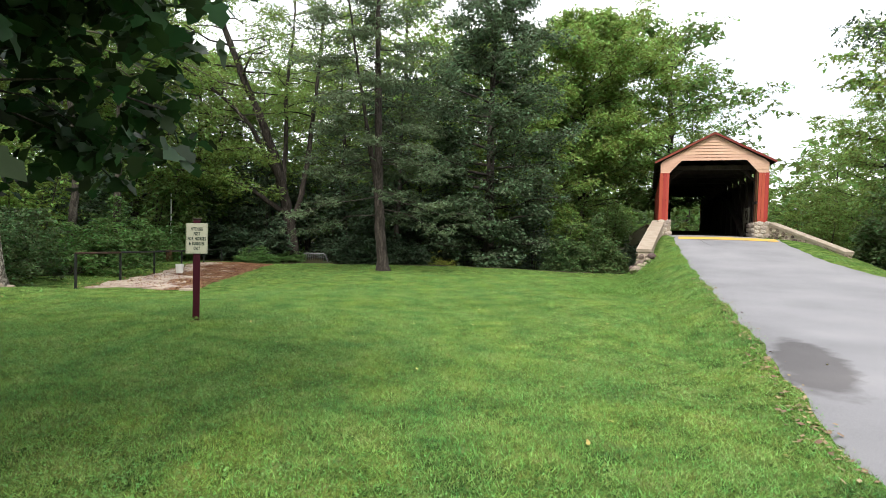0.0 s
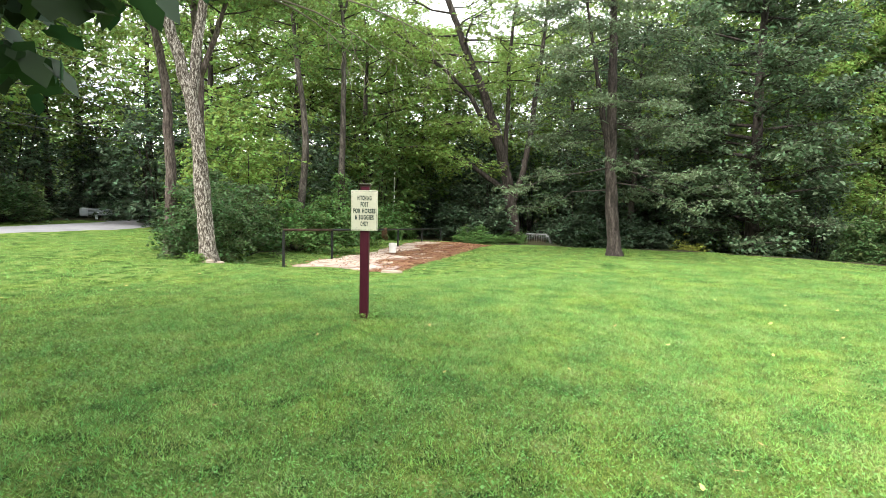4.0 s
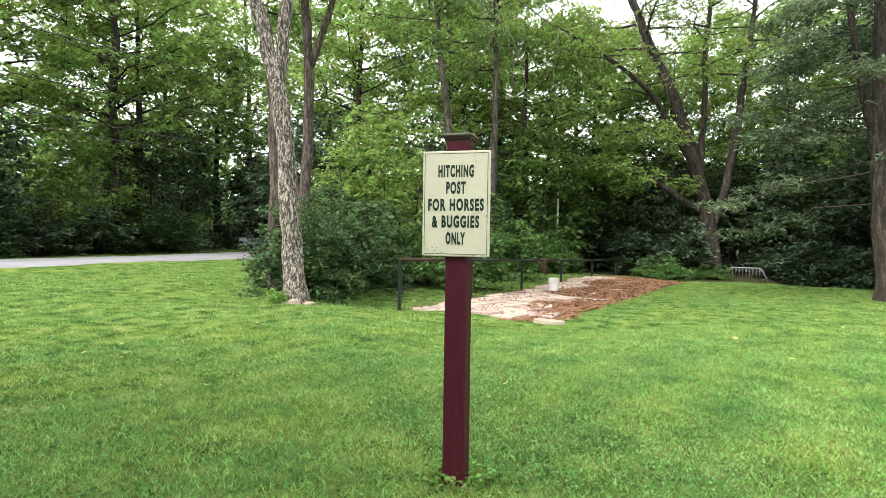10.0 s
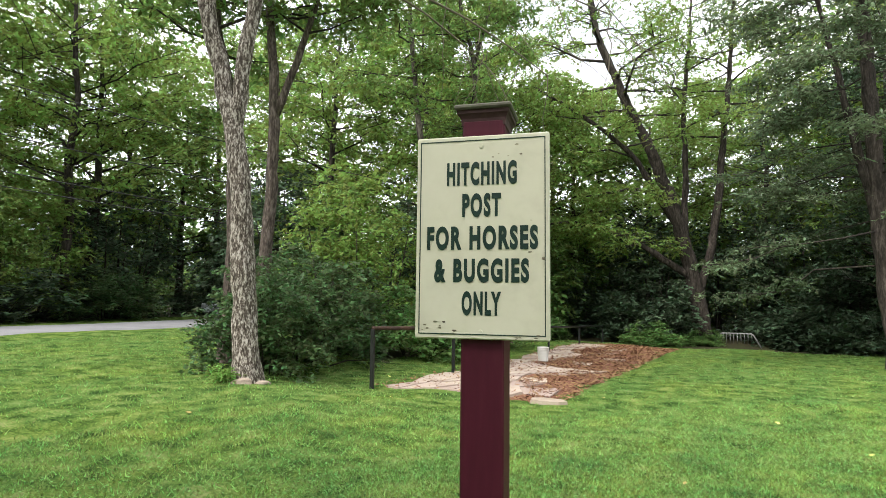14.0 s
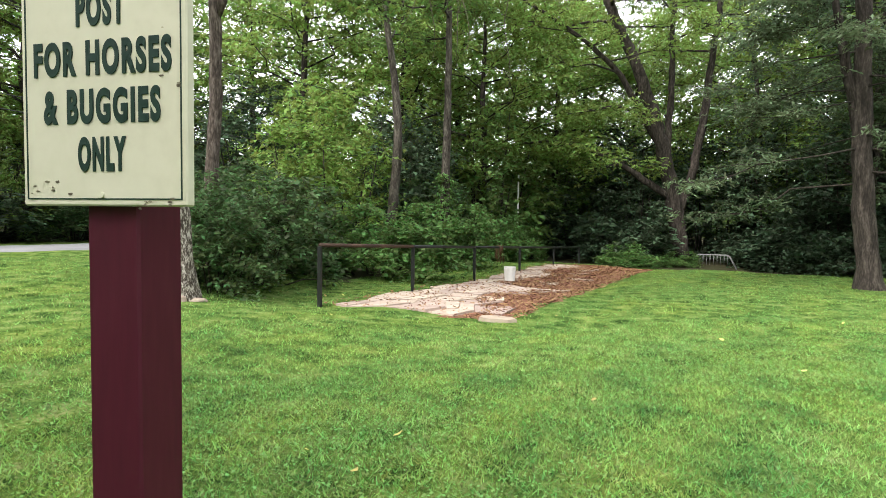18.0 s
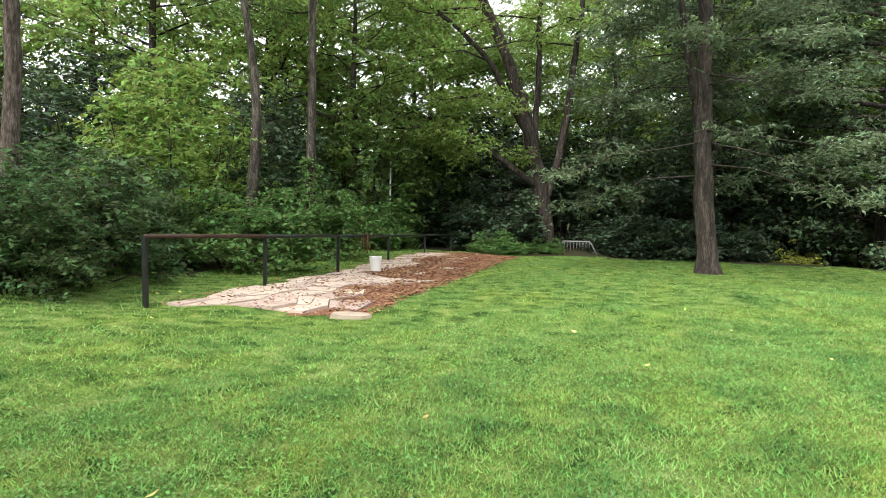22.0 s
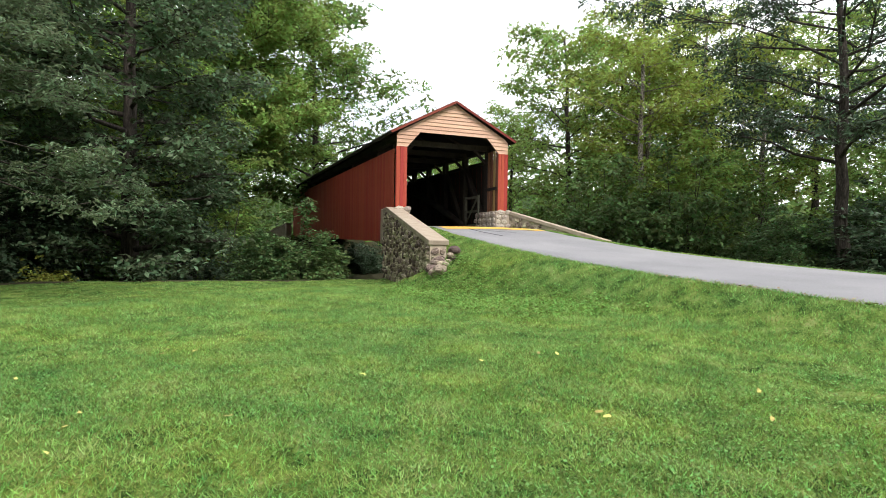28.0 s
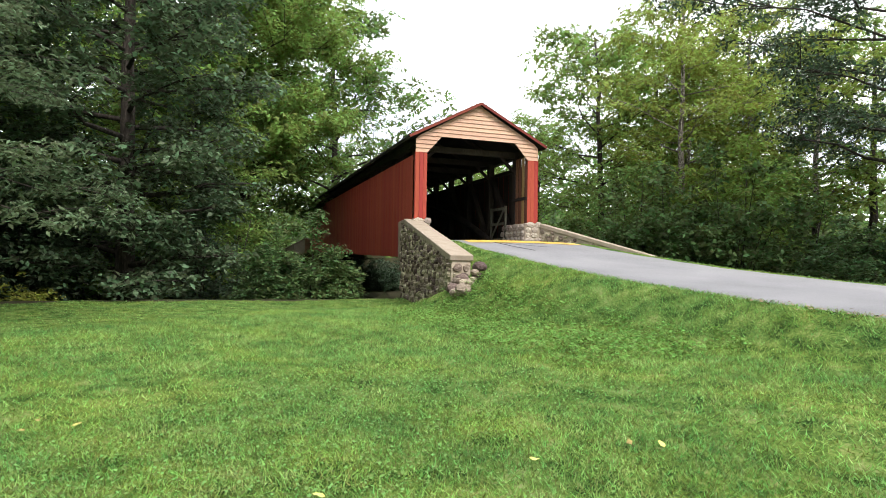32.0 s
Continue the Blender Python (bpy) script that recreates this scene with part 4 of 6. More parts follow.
bm = bmesh.new()
bed_xs, bed_ys = np.arange(-4.2, 2.6, 0.2), np.arange(7.4, 22.0, 0.2)
bv = {}
for i, x in enumerate(bed_xs[:-1]):
    for j, y in enumerate(bed_ys[:-1]):
        wob = 0.12 * math.sin(7 * x + 3 * y)
        inset = 0.26 if x - (-3.98 + (y - 8.08) * 0.171) < 2.0 else 0.0
        if all(in_bed(x + 0.1 + wob + a, y + 0.1 + 0.12 * math.sin(5 * y - 4 * x) + b) for a, b in ((-inset, 0), (inset, 0), (0, -inset), (0, inset))):
            for a, b in ((i, j), (i + 1, j), (i + 1, j + 1), (i, j + 1)):
                if (a, b) not in bv:
                    xx, yy = bed_xs[a] + 0.07 * math.sin(13 * a + 5 * b), bed_ys[b] + 0.07 * math.sin(11 * b + 7 * a)
                    bv[(a, b)] = bm.verts.new((xx, yy, gz(xx, yy) + 0.008 + 0.006 * math.sin(3 * xx + 5 * yy)))
            bm.faces.new([bv[q] for q in ((i, j), (i + 1, j), (i + 1, j + 1), (i, j + 1))])
for v in bm.verts:  # the rim sinks into the turf
    if v.is_boundary:
        v.co.z -= 0.05
me = bpy.data.meshes.new("mulch_bed")
bm.to_mesh(me)
bm.free()
me.materials.append(M["mulch"])
bed = solid("mulch_bed", me, "bed of reddish-brown wood mulch and pale flagstones", "garden bed", "structure")
rng = random.Random(9)
corner = {}


def paving_corner(i, j):
    """A jittered joint of the crazy paving, shared by the stones round it."""
    if (i, j) not in corner:
        y = 7.95 + j * 0.62 + rng.uniform(-0.20, 0.20)
        corner[i, j] = Vector((-3.98 + (y - 8.08) * 0.171 + 0.10 + i * 0.56 + (0.24 if j % 2 else 0) + rng.uniform(-0.17, 0.17), y))
    return corner[i, j]


def flagstone(ring):
    mid = sum(ring, Vector((0, 0))) / len(ring)
    bm = bmesh.new()
    lo, hi = [], []
    k = len(ring)
    for q in range(k):
        for f in (0.0, 0.5):
            p = ring[q].lerp(ring[(q + 1) % k], f) - mid
            p = p + Vector((rng.uniform(-0.02, 0.02), rng.uniform(-0.02, 0.02))) * (2 * f)
            p = p * (1 - rng.uniform(0.006, 0.020) / max(0.1, p.length))
            lo.append(bm.verts.new((p.x, p.y, -0.04)))
            hi.append(bm.verts.new((p.x * 0.985, p.y * 0.985, 0.012)))
    bm.faces.new(hi)
    for q in range(len(lo)):
        bm.faces.new((lo[q], lo[(q + 1) % len(lo)], hi[(q + 1) % len(lo)], hi[q]))
    bmesh.ops.recalc_face_normals(bm, faces=bm.faces)
    fl = part("flagstone", bm, M["flag"], bed)
    fl.matrix_basis = Matrix.Translation((mid.x, mid.y, gz(mid.x, mid.y) + 0.024)) @ pose(0, 0, 0, rng.uniform(-0.8, 0.8), rng.uniform(-0.8, 0.8), 0)


for j in range(-1, 22):
    for i in range(-1, 6):
        a, b, c, d = paving_corner(i, j), paving_corner(i + 1, j), paving_corner(i + 1, j + 1), paving_corner(i, j + 1)
        mid = (a + b + c + d) / 4
        wide = 2.3 - 0.95 * max(0, min(1, (mid.y - 11.0) / 3)) + 0.35 * math.sin(mid.y * 1.7)
        off = mid.x - (-3.98 + (mid.y - 8.08) * 0.171)
        if not all(in_bed(p.x, p.y) for p in (a, b, c, d)):
            if not in_bed(mid.x, mid.y):
                continue
            a, b, c, d = [mid.lerp(p, 0.55) if not in_bed(p.x, p.y) else p for p in (a, b, c, d)]
            if not all(in_bed(p.x, p.y) for p in (a, b, c, d)):
                continue
        if off > wide + rng.uniform(-0.1, 0.3):
            if rng.random() > 0.06:
                continue
        kind = rng.random()
        if kind < 0.25:
            flagstone([a, b, c])
            flagstone([a, c, d])
        elif kind < 0.45:
            m1, m2 = a.lerp(b, rng.uniform(0.35, 0.65)), d.lerp(c, rng.uniform(0.35, 0.65))
            flagstone([a, m1, m2, d])
            flagstone([m1, b, c, m2])
        else:
            flagstone([a, b, c, d])
# mulch chips
crng = np.random.default_rng(4)
cxs, cys = crng.uniform(-4, 2.3, 46000), crng.uniform(7.6, 21.6, 46000)
ok = np.array([in_bed(a, b) for a, b in zip(cxs, cys)])
fence_d = cxs - (-3.98 + (cys - 8.08) * 0.171)
ok &= (fence_d > 2.3 - 0.95 * smooth((cys - 11.0) / 3) + 0.35 * np.sin(cys * 1.7)) | (crng.random(len(cxs)) < 0.11)
cxs, cys = cxs[ok], cys[ok]
on_stone = (fence_d[ok] < 2.4)
czs = ground_z(cxs, cys) + np.where(on_stone, 0.045, 0.028) + crng.uniform(-0.01, 0.03, len(cxs))
ang, ln, tilt = crng.uniform(0, 6.28, len(cxs)), crng.uniform(0.012, 0.036, len(cxs)), crng.uniform(-0.5, 0.5, len(cxs))
ax = np.stack([np.cos(ang) * ln, np.sin(ang) * ln, tilt * ln], -1)
wx = np.stack([-np.sin(ang) * 0.009, np.cos(ang) * 0.009, crng.uniform(-0.008, 0.008, len(cxs))], -1)
cc = np.stack([cxs, cys, czs], -1)
child("mulch_chips", quads("mulch_chips", np.stack([cc - ax - wx, cc + ax - wx, cc + ax + wx, cc - ax + wx], 1).reshape(-1, 3), M["chip"]), bed, "loose shredded bark chips")["kind"] = "stuff"
# pale edging slab at the corner of the bed
bm = bmesh.new()
ring = [(-0.30, -0.08), (-0.12, -0.15), (0.16, -0.13), (0.31, -0.02), (0.24, 0.13), (-0.05, 0.17), (-0.26, 0.10)]
lo = [bm.verts.new((x, y, -0.06)) for x, y in ring]
hi = [bm.verts.new((x * 0.95, y * 0.93, 0.012)) for x, y in ring]
bm.faces.new(hi)
for q in range(7):
    bm.faces.new((lo[q], lo[(q + 1) % 7], hi[(q + 1) % 7], hi[q]))
bmesh.ops.recalc_face_normals(bm, faces=bm.faces)
slab = part("edging_slab", bm, M["cap"], bed, "grey-brown edging slab")
slab.matrix_basis = pose(-0.86, 7.86, gz(-0.86, 7.86) + 0.05, 2, 3, 12)

# ---- bucket ----
bucket = thing("bucket", "white plastic bucket standing on the flagstones", "bucket", pose(-1.80, 14.0, gz(-1.80, 14.0) + 0.055))
bm = bmesh.new()
prof = [(0.0, 0.0), (0.128, 0.0), (0.132, 0.01), (0.146, 0.30), (0.156, 0.302), (0.156, 0.318), (0.148, 0.32), (0.149, 0.345), (0.157, 0.347), (0.157, 0.368), (0.147, 0.37), (0.140, 0.36), (0.122, 0.02), (0.0, 0.02)]
rings = []
for r, z in prof:
    rings.append([bm.verts.new((max(r, 0.0005) * math.cos(2 * math.pi * k / 28), max(r, 0.0005) * math.sin(2 * math.pi * k / 28), z)) for k in range(28)])
for a, b in zip(rings[:-1], rings[1:]):
    for k in range(28):
        bm.faces.new((a[k], a[(k + 1) % 28], b[(k + 1) % 28], b[k]))
bmesh.ops.recalc_face_normals(bm, faces=bm.faces)
part("body", bm, M["bucket"], bucket)
pipe("bail_handle", [(0.16 * math.cos(a), -0.02 - 0.06 * math.sin(a), 0.31 - 0.15 * math.sin(a)) for a in np.linspace(0, math.pi, 14)], 0.004, M["steel"], bucket, "thin wire handle", 6)
for k, (z, w) in enumerate(((0.21, 0.08), (0.18, 0.06), (0.15, 0.07))):
    part("print", box_bm(-w / 2, w / 2, -0.148 + 0.0115 * (0.30 - z) / 0.1, -0.130, z, z + 0.012), M["smudge"], bucket, "faded grey print")

# ---- bicycle rack by the wood ----
rack = thing("bicycle_rack", "galvanised tube bicycle rack at the edge of the wood", "bicycle rack", pose(4.75, 25.6, gz(4.75, 25.6), 0, 0, -12) @ Matrix.Diagonal((0.8, 0.8, 0.75, 1)))
for y in (0.0, 0.55):
    pipe("frame", [(-1.2, y * 1.5 - 0.25, -0.05), (-0.85, y, 0.62), (-0.76, y, 0.7), (0.66, y, 0.7), (0.75, y, 0.62), (1.1, y * 1.5 - 0.25, -0.05)], 0.022, M["dull_steel"], rack)
for k in range(9):
    pipe("rail", [(-0.7 + k * 0.17, 0.0, 0.7), (-0.7 + k * 0.17, 0.27, 0.12), (-0.7 + k * 0.17, 0.55, 0.7)], 0.011, M["dull_steel"], rack, "", 6)

# ---- guard rail on the side road ----
guard = thing("guard_rail", "galvanised steel guard rail beside the side road", "guard rail", pose(-22.2, 26.9, gz(-22.2, 26.9) - 0.05, 0, 0, 13))
bm = bmesh.new()
prof = [(0, 0.30), (0.07, 0.35), (0.07, 0.42), (0, 0.48), (0, 0.54), (0.07, 0.60), (0.07, 0.67), (0, 0.72)]
fr = [[bm.verts.new((x, -y, z)) for y, z in prof] for x in (-0.95, 0, 1.2, 2.6, 4.0)]
for a, b in zip(fr[:-1], fr[1:]):
    for k in range(len(prof) - 1):
        bm.faces.new((a[k], b[k], b[k + 1], a[k + 1]))
bmesh.ops.solidify(bm, geom=bm.faces[:], thickness=0.006)
part("beam", bm, M["zinc"], guard)
part("end_terminal", box_bm(-1.42, -0.93, -0.10, 0.02, 0.24, 0.76, 0.04), M["zinc"], guard, "flared flat end terminal")
for x in (-0.5, 1.1, 2.7):
    part("post", box_bm(x - 0.06, x + 0.06, 0.01, 0.15, -0.3, 0.70, 0.006), M["zinc"], guard)


# ---- trees and shrubs ----
def leaf_cloud(rng, centres, per, radius, size, mat, droop=0.25, flat=0.7, slim=0.5, name="crown", lobes=False, plain=False, pinnate=False):
    """Small folded leaves set in leafy sprays scattered round clump centres."""
    spray = 7
    k = max(1, round(per / spray))
    c = np.repeat(np.asarray(centres, float), k, axis=0)
    off = rng.normal(0, 1, (len(c), 3))
    off *= (rng.random(len(c)) ** 0.4 / (np.linalg.norm(off, axis=1) + 1e-6))[:, None]
    rr = np.repeat(rng.uniform(0.65, 1.3, len(centres)), k) * radius
    c = np.repeat(c + off * rr[:, None] * np.array([1, 1, flat]), spray, axis=0)
    n = len(c)
    yaw = rng.uniform(0, 2 * math.pi, n)
    reach = size * (0.35 + 1.1 * rng.random(n))
    p = c + np.stack([np.cos(yaw) * reach, np.sin(yaw) * reach, rng.normal(0, 0.28, n) * size - droop * 0.6 * reach], -1)
    yaw = yaw + rng.normal(0, 0.5, n)
    if pinnate:  # leaflets in a row along a hanging stalk
        m = n // spray
        stalk = np.repeat(rng.uniform(0, 2 * math.pi, m), spray)
        along_ = np.tile(np.linspace(0.1, 1.0, spray), m) * np.repeat(rng.uniform(1.6, 3.2, m), spray) * size
        hang = np.repeat(rng.uniform(0.1, 0.9, m), spray)
        p = c + np.stack([np.cos(stalk) * along_, np.sin(stalk) * along_, -hang * along_ * along_ / (2.2 * size) * 0.55], -1) + rng.normal(0, 0.12, (n, 3)) * size
        yaw = stalk + np.where(rng.random(n) < 0.5, 1, -1) * rng.uniform(0.3, 1.2, n)
    dip = rng.normal(-droop, 0.35, n)
    roll = rng.normal(0, 0.5, n)
    s = size * rng.uniform(0.6, 1.35, n)
    ahead = np.stack([np.cos(yaw) * np.cos(dip), np.sin(yaw) * np.cos(dip), np.sin(dip)], -1)
    side = np.stack([-np.sin(yaw), np.cos(yaw), 0 * yaw], -1)
    up = np.cross(ahead, side)
    side = side * np.cos(roll)[:, None] + up * np.sin(roll)[:, None]
    up = np.cross(ahead, side)
    a = p - ahead * (s * 0.5)[:, None]
    b = p + ahead * (s * 0.5)[:, None]
    w = side * (s * slim * 0.5)[:, None]
    lift = up * (s * 0.10)[:, None]
    if plain:
        return quads(name, np.stack([a, b, p + w * 1.7 + lift], 1).reshape(-1, 3), mat, 3)
    if lobes:
        half = ((-0.06, 0.24), (0.20, 0.47), (0.38, 0.29), (0.64, 0.37))
        rim = [(0.0, 0.0), *half, (1.0, 0.0), *[(x, -y) for x, y in half[::-1]]]
        q = [a + ahead * (s * x)[:, None] + side * (s * y)[:, None] + up * (s * (0.18 * abs(y) - 0.12 * x * x))[:, None] for x, y in rim]
        return quads(name, np.stack(q, 1).reshape(-1, 3), mat, len(rim))
    return quads(name, np.stack([a, p - w + lift, b, p + w + lift], 1).reshape(-1, 3), mat)


def grow(rng, height, r0, clear, spread, limbs, lean=(0, 0), shape="round", subs=5, forks=None, rise_=0.5, wob=0.02, rings=12, up_to=0.92, limb_r=0.42, along=0):
    """Trunk and limbs as tapering paths, and the places of the leaf clumps."""
    paths, tips = [], []
    n = rings
    z = np.linspace(-0.25, height * up_to, n)
    wx, wy = np.cumsum(rng.normal(0, wob * height / 4 / math.sqrt(n / 12) / 1.0, n)), np.cumsum(rng.normal(0, wob * height / 4 / math.sqrt(n / 12) / 1.0, n))
    wx, wy = wx - wx[0], wy - wy[0]
    wx[1:3] *= 0.3
    t = np.clip(z / height, 0, 1)
    pts = np.stack([wx + lean[0] * np.maximum(z, 0), wy + lean[1] * np.maximum(z, 0), z], -1)
    rad = r0 * (1 - 0.85 * t) * (1 + 0.45 * np.exp(-np.maximum(z, 0) / 0.35))
    paths.append([(p, r) for p, r in zip(pts, rad)])

    def at(h):
        return np.array([np.interp(h, z, pts[:, k]) for k in range(3)])
    for start, dx, dy, top, rr in forks or ():
        a = at(start)
        fp = [(a + np.array([dx * q + 0.25 * math.sin(5 * q) * rng.uniform(-1, 1), dy * q, (top - start) * q ** 0.9]), rr * (1 - 0.75 * q)) for q in np.linspace(0, 1, 8)]
        paths.append(fp)
        for q in (3, 4, 5, 6, 7):
            for _ in range(3):
                az = rng.uniform(0, 6.28)
                ln = rng.uniform(0.8, 2.2)
                e = fp[q][0] + np.array([math.cos(az) * ln, math.sin(az) * ln, rng.uniform(-0.2, 1.2)])
                paths.append([(fp[q][0], fp[q][1] * 0.4), ((fp[q][0] + e) / 2 + [0, 0, 0.15], fp[q][1] * 0.25), (e, 0.01)])
                tips += [e, (fp[q][0] + 2 * e) / 3]
    az = rng.uniform(0, 6.28)
    for k in range(limbs):
        f = (k + rng.uniform(0, 0.8)) / limbs
        h = clear + (height * up_to - clear) * f
        az += 2.4 + rng.uniform(-0.4, 0.4)
        if shape == "round":
            ln = spread * (0.35 + 0.65 * math.sin(math.pi * min(1, 0.18 + 0.8 * f))) * rng.uniform(0.75, 1.15)
        elif shape == "cone":
            ln = spread * (1.05 - 0.85 * f) * rng.uniform(0.7, 1.1)
        else:
            ln = spread * (0.55 + 0.45 * f) * rng.uniform(0.7, 1.15)
        a = at(h)
        rb = max(0.015, float(np.interp(h, z, rad)) * limb_r)
        d = np.array([math.cos(az), math.sin(az), 0])
        lift = rise_ * rng.uniform(0.6, 1.4)
        seg = [a]
        for q in (0.3, 0.6, 1.0):
            seg.append(a + d * ln * q + np.array([rng.normal(0, 0.08 * ln), rng.normal(0, 0.08 * ln), lift * ln * (q - (0.25 * q * q if rise_ > 0 else 0))]))
        paths.append([(p, rb * (1 - 0.28 * i)) for i, p in enumerate(seg)])
        tips.append(seg[-1])
        for q in range(along):
            f2 = 0.07 + 0.93 * (q + rng.random()) / along
            i2 = min(2, int(f2 * 3))
            tips.append(seg[i2] + (seg[i2 + 1] - seg[i2]) * (f2 * 3 - i2) + [0, 0, -0.12])
        for s in range(subs):
            q = rng.uniform(0.25, 1.0)
            i = min(2, int(q * 3))
            b = seg[i] + (seg[i + 1] - seg[i]) * rng.random()
            sa = az + rng.choice([-1, 1]) * rng.uniform(0.4, 1.3)
            sl = ln * rng.uniform(0.2, 0.45)
            e = b + np.array([math.cos(sa) * sl, math.sin(sa) * sl, sl * (rise_ * 0.6 + rng.uniform(-0.25, 0.35))])
            paths.append([(b, rb * 0.35), ((b + e) / 2 + [0, 0, 0.05 * sl], rb * 0.22), (e, 0.008)])
            tips += [e, (b + e) / 2]
    return paths, tips


def tree(name, label, x, y, seed, height, r0, clear, spread, limbs, leaf, bark, per=45, radius=0.7, size=0.2, sides=9, droop=0.3, slim=0.5, flat=0.7, lobes=False, plain=False, pinnate=False, rough=0.02, **kw):
    rng = np.random.default_rng(seed)
    paths, tips = grow(rng, height, r0, clear, spread, limbs, **kw)
    t = thing(name, label, "tree", pose(x, y, gz(x, y)), "trees of the wood")
    V, Fc = tube_arrays(paths[:1], sides)
    V = [Vector(v) + noise.noise_vector(Vector((v[0] * 5, v[1] * 5, v[2] * 2.2 + seed))) * rough for v in V]
    V2, F2 = tube_arrays(paths[1:], 3 if plain else 6)
    k = len(V)
    child("trunk", mesh_of("trunk", V + V2, Fc + [tuple(i + k for i in f) for f in F2], bark, True), t)
    child("crown", leaf_cloud(rng, tips, per, radius, size, leaf, droop, flat, slim, lobes=lobes, plain=plain, pinnate=pinnate), t)
    return t


def limbed(label, x, y, seed, stems, leaf, bark, per, radius, size, sides=10, droop=0.4, slim=0.4, flat=0.7, rough=0.02, plain=False, pinnate=False, twig=1.0, name="tree", group="trees of the wood"):
    """A tree drawn stem by stem: each stem is (points, foot radius, tip radius, leafy from this height up, side branches, their length, rise)."""
    rng = np.random.default_rng(seed)
    main, twigs, tips = [], [], []
    for pts, ra, rb, leafy_z, count, reach, up in stems:
        pts = np.array(pts, float)
        f = np.r_[0, np.cumsum(np.linalg.norm(np.diff(pts, axis=0), axis=1))]
        n = max(8, int(f[-1] / 0.3))
        g = np.linspace(0, f[-1], n)
        line = np.stack([np.interp(g, f, pts[:, k]) for k in range(3)], -1)
        for _ in range(2):  # ease the corners
            line[1:-1] = (line[:-2] + 2 * line[1:-1] + line[2:]) / 4
        line[1:-1, :2] += rng.normal(0, 0.006 + ra * 0.03, (n - 2, 2))
        rad = ra + (rb - ra) * (g / f[-1]) ** 0.85
        if line[0][2] < 0.2:
            rad = rad * (1 + 0.38 * np.exp(-np.maximum(line[:, 2], 0) / 0.16))
        main.append([(p, r) for p, r in zip(line, rad)])
        ok = np.flatnonzero(line[:, 2] >= leafy_z)
        if count == 0 or len(ok) == 0:
            continue
        az = rng.uniform(0, 6.28)
        for q in range(count):
            i = ok[min(len(ok) - 1, int(len(ok) * (q + rng.random()) / count))]
            az += 2.4 + rng.uniform(-0.5, 0.5)
            h = (i - ok[0]) / max(1, len(ok) - 1)
            ln = reach * rng.uniform(0.6, 1.2) * (1.0 - 0.35 * h)
            d = np.array([math.cos(az), math.sin(az), 0])
            seg = [line[i]]
            for w in (0.3, 0.65, 1.0):
                seg.append(line[i] + d * ln * w + np.array([rng.normal(0, 0.06 * ln), rng.normal(0, 0.06 * ln), ln * (up * w - 0.35 * abs(up) * w * w) + rng.normal(0, 0.04 * ln)]))
            r1 = min(rad[i] * 0.45, 0.012 + 0.016 * ln) * twig
            twigs.append([(p, r1 * (1 - 0.27 * k)) for k, p in enumerate(seg)])
            tips += [seg[3], seg[2]]
            for k in range(5):
                j = rng.integers(1, 3)
                b0 = seg[j] + (seg[j + 1] - seg[j]) * rng.random()
                sa, sl = az + rng.choice([-1, 1]) * rng.uniform(0.4, 1.2), ln * rng.uniform(0.2, 0.42)
                e = b0 + np.array([math.cos(sa) * sl, math.sin(sa) * sl, sl * rng.uniform(-0.2, 0.25) + 0.4 * up * sl])
                twigs.append([(b0, r1 * 0.4), ((b0 + e) / 2 + [0, 0, 0.04 * sl], r1 * 0.28), (e, 0.006)])
                tips += [e, (b0 + e) / 2]
    t = thing(name, label, "tree", pose(x, y, gz(x, y)), group)
    V, Fc = tube_arrays(main, sides)
    V = [Vector(v) + noise.noise_vector(Vector((v[0] * 5, v[1] * 5, v[2] * 2.4 + seed))) * rough for v in V]
    child("trunk", mesh_of("trunk", V, Fc, bark, True), t)
    if twigs:
        child("branchwork", mesh_of("branchwork", *tube_arrays(twigs, 5), M["bark_dark"], True), t)["kind"] = "stuff"
        child("crown", leaf_cloud(rng, tips, per, radius, size, leaf, droop, flat, slim, plain=plain, pinnate=pinnate), t)
    return t


# by the lawn
# forked tree's high side branches: extra, above view, to keep sky off the lawn
forked = limbed("tall forked tree with mottled pale grey bark on the lawn", -5.2, 6.03, 3, (
    (((0, 0, -0.3), (-0.03, 0, 0.3), (-0.11, -0.03, 1.4), (-0.17, -0.06, 2.5), (-0.27, -0.09, 3.4), (-0.42, -0.13, 4.2), (-0.56, -0.18, 4.7), (-0.86, -0.28, 6.0), (-1.5, -0.3, 9.0), (-1.9, 0.1, 12.5)), 0.21, 0.05, 7.4, 16, 3.8, 0.2),
    (((-0.36, -0.11, 3.9), (-0.28, -0.08, 4.7), (-0.21, -0.07, 5.4), (-0.1, -0.05, 6.2), (0.4, 0.2, 9.0), (0.8, 0.5, 12.0)), 0.135, 0.04, 7.3, 16, 3.8, 0.2)),
    M["leaf_light"], M["bark_pale"], 42, 0.7, 0.16, 16, pinnate=True, rough=0.045)
limbed("tall brown-barked tree forking above the shrubs", -6.74, 8.7, 5, (
    (((0, 0, -0.3), (-0.1, -0.03, 1.8), (0.0, 0, 3.6), (0.02, 0, 5.3), (-0.1, 0, 6.7), (-0.25, 0, 8.0), (-0.6, 0.4, 12.5)), 0.17, 0.04, 7.0, 9, 2.6, 0.3),
    (((0.02, 0, 5.3), (0.33, 0.1, 6.2), (0.7, 0.2, 7.4), (1.5, 0.3, 10.5)), 0.09, 0.03, 6.8, 9, 2.2, 0.3)),
    M["leaf_mid"], M["bark_brown"], 42, 0.7, 0.17, 12, pinnate=True)
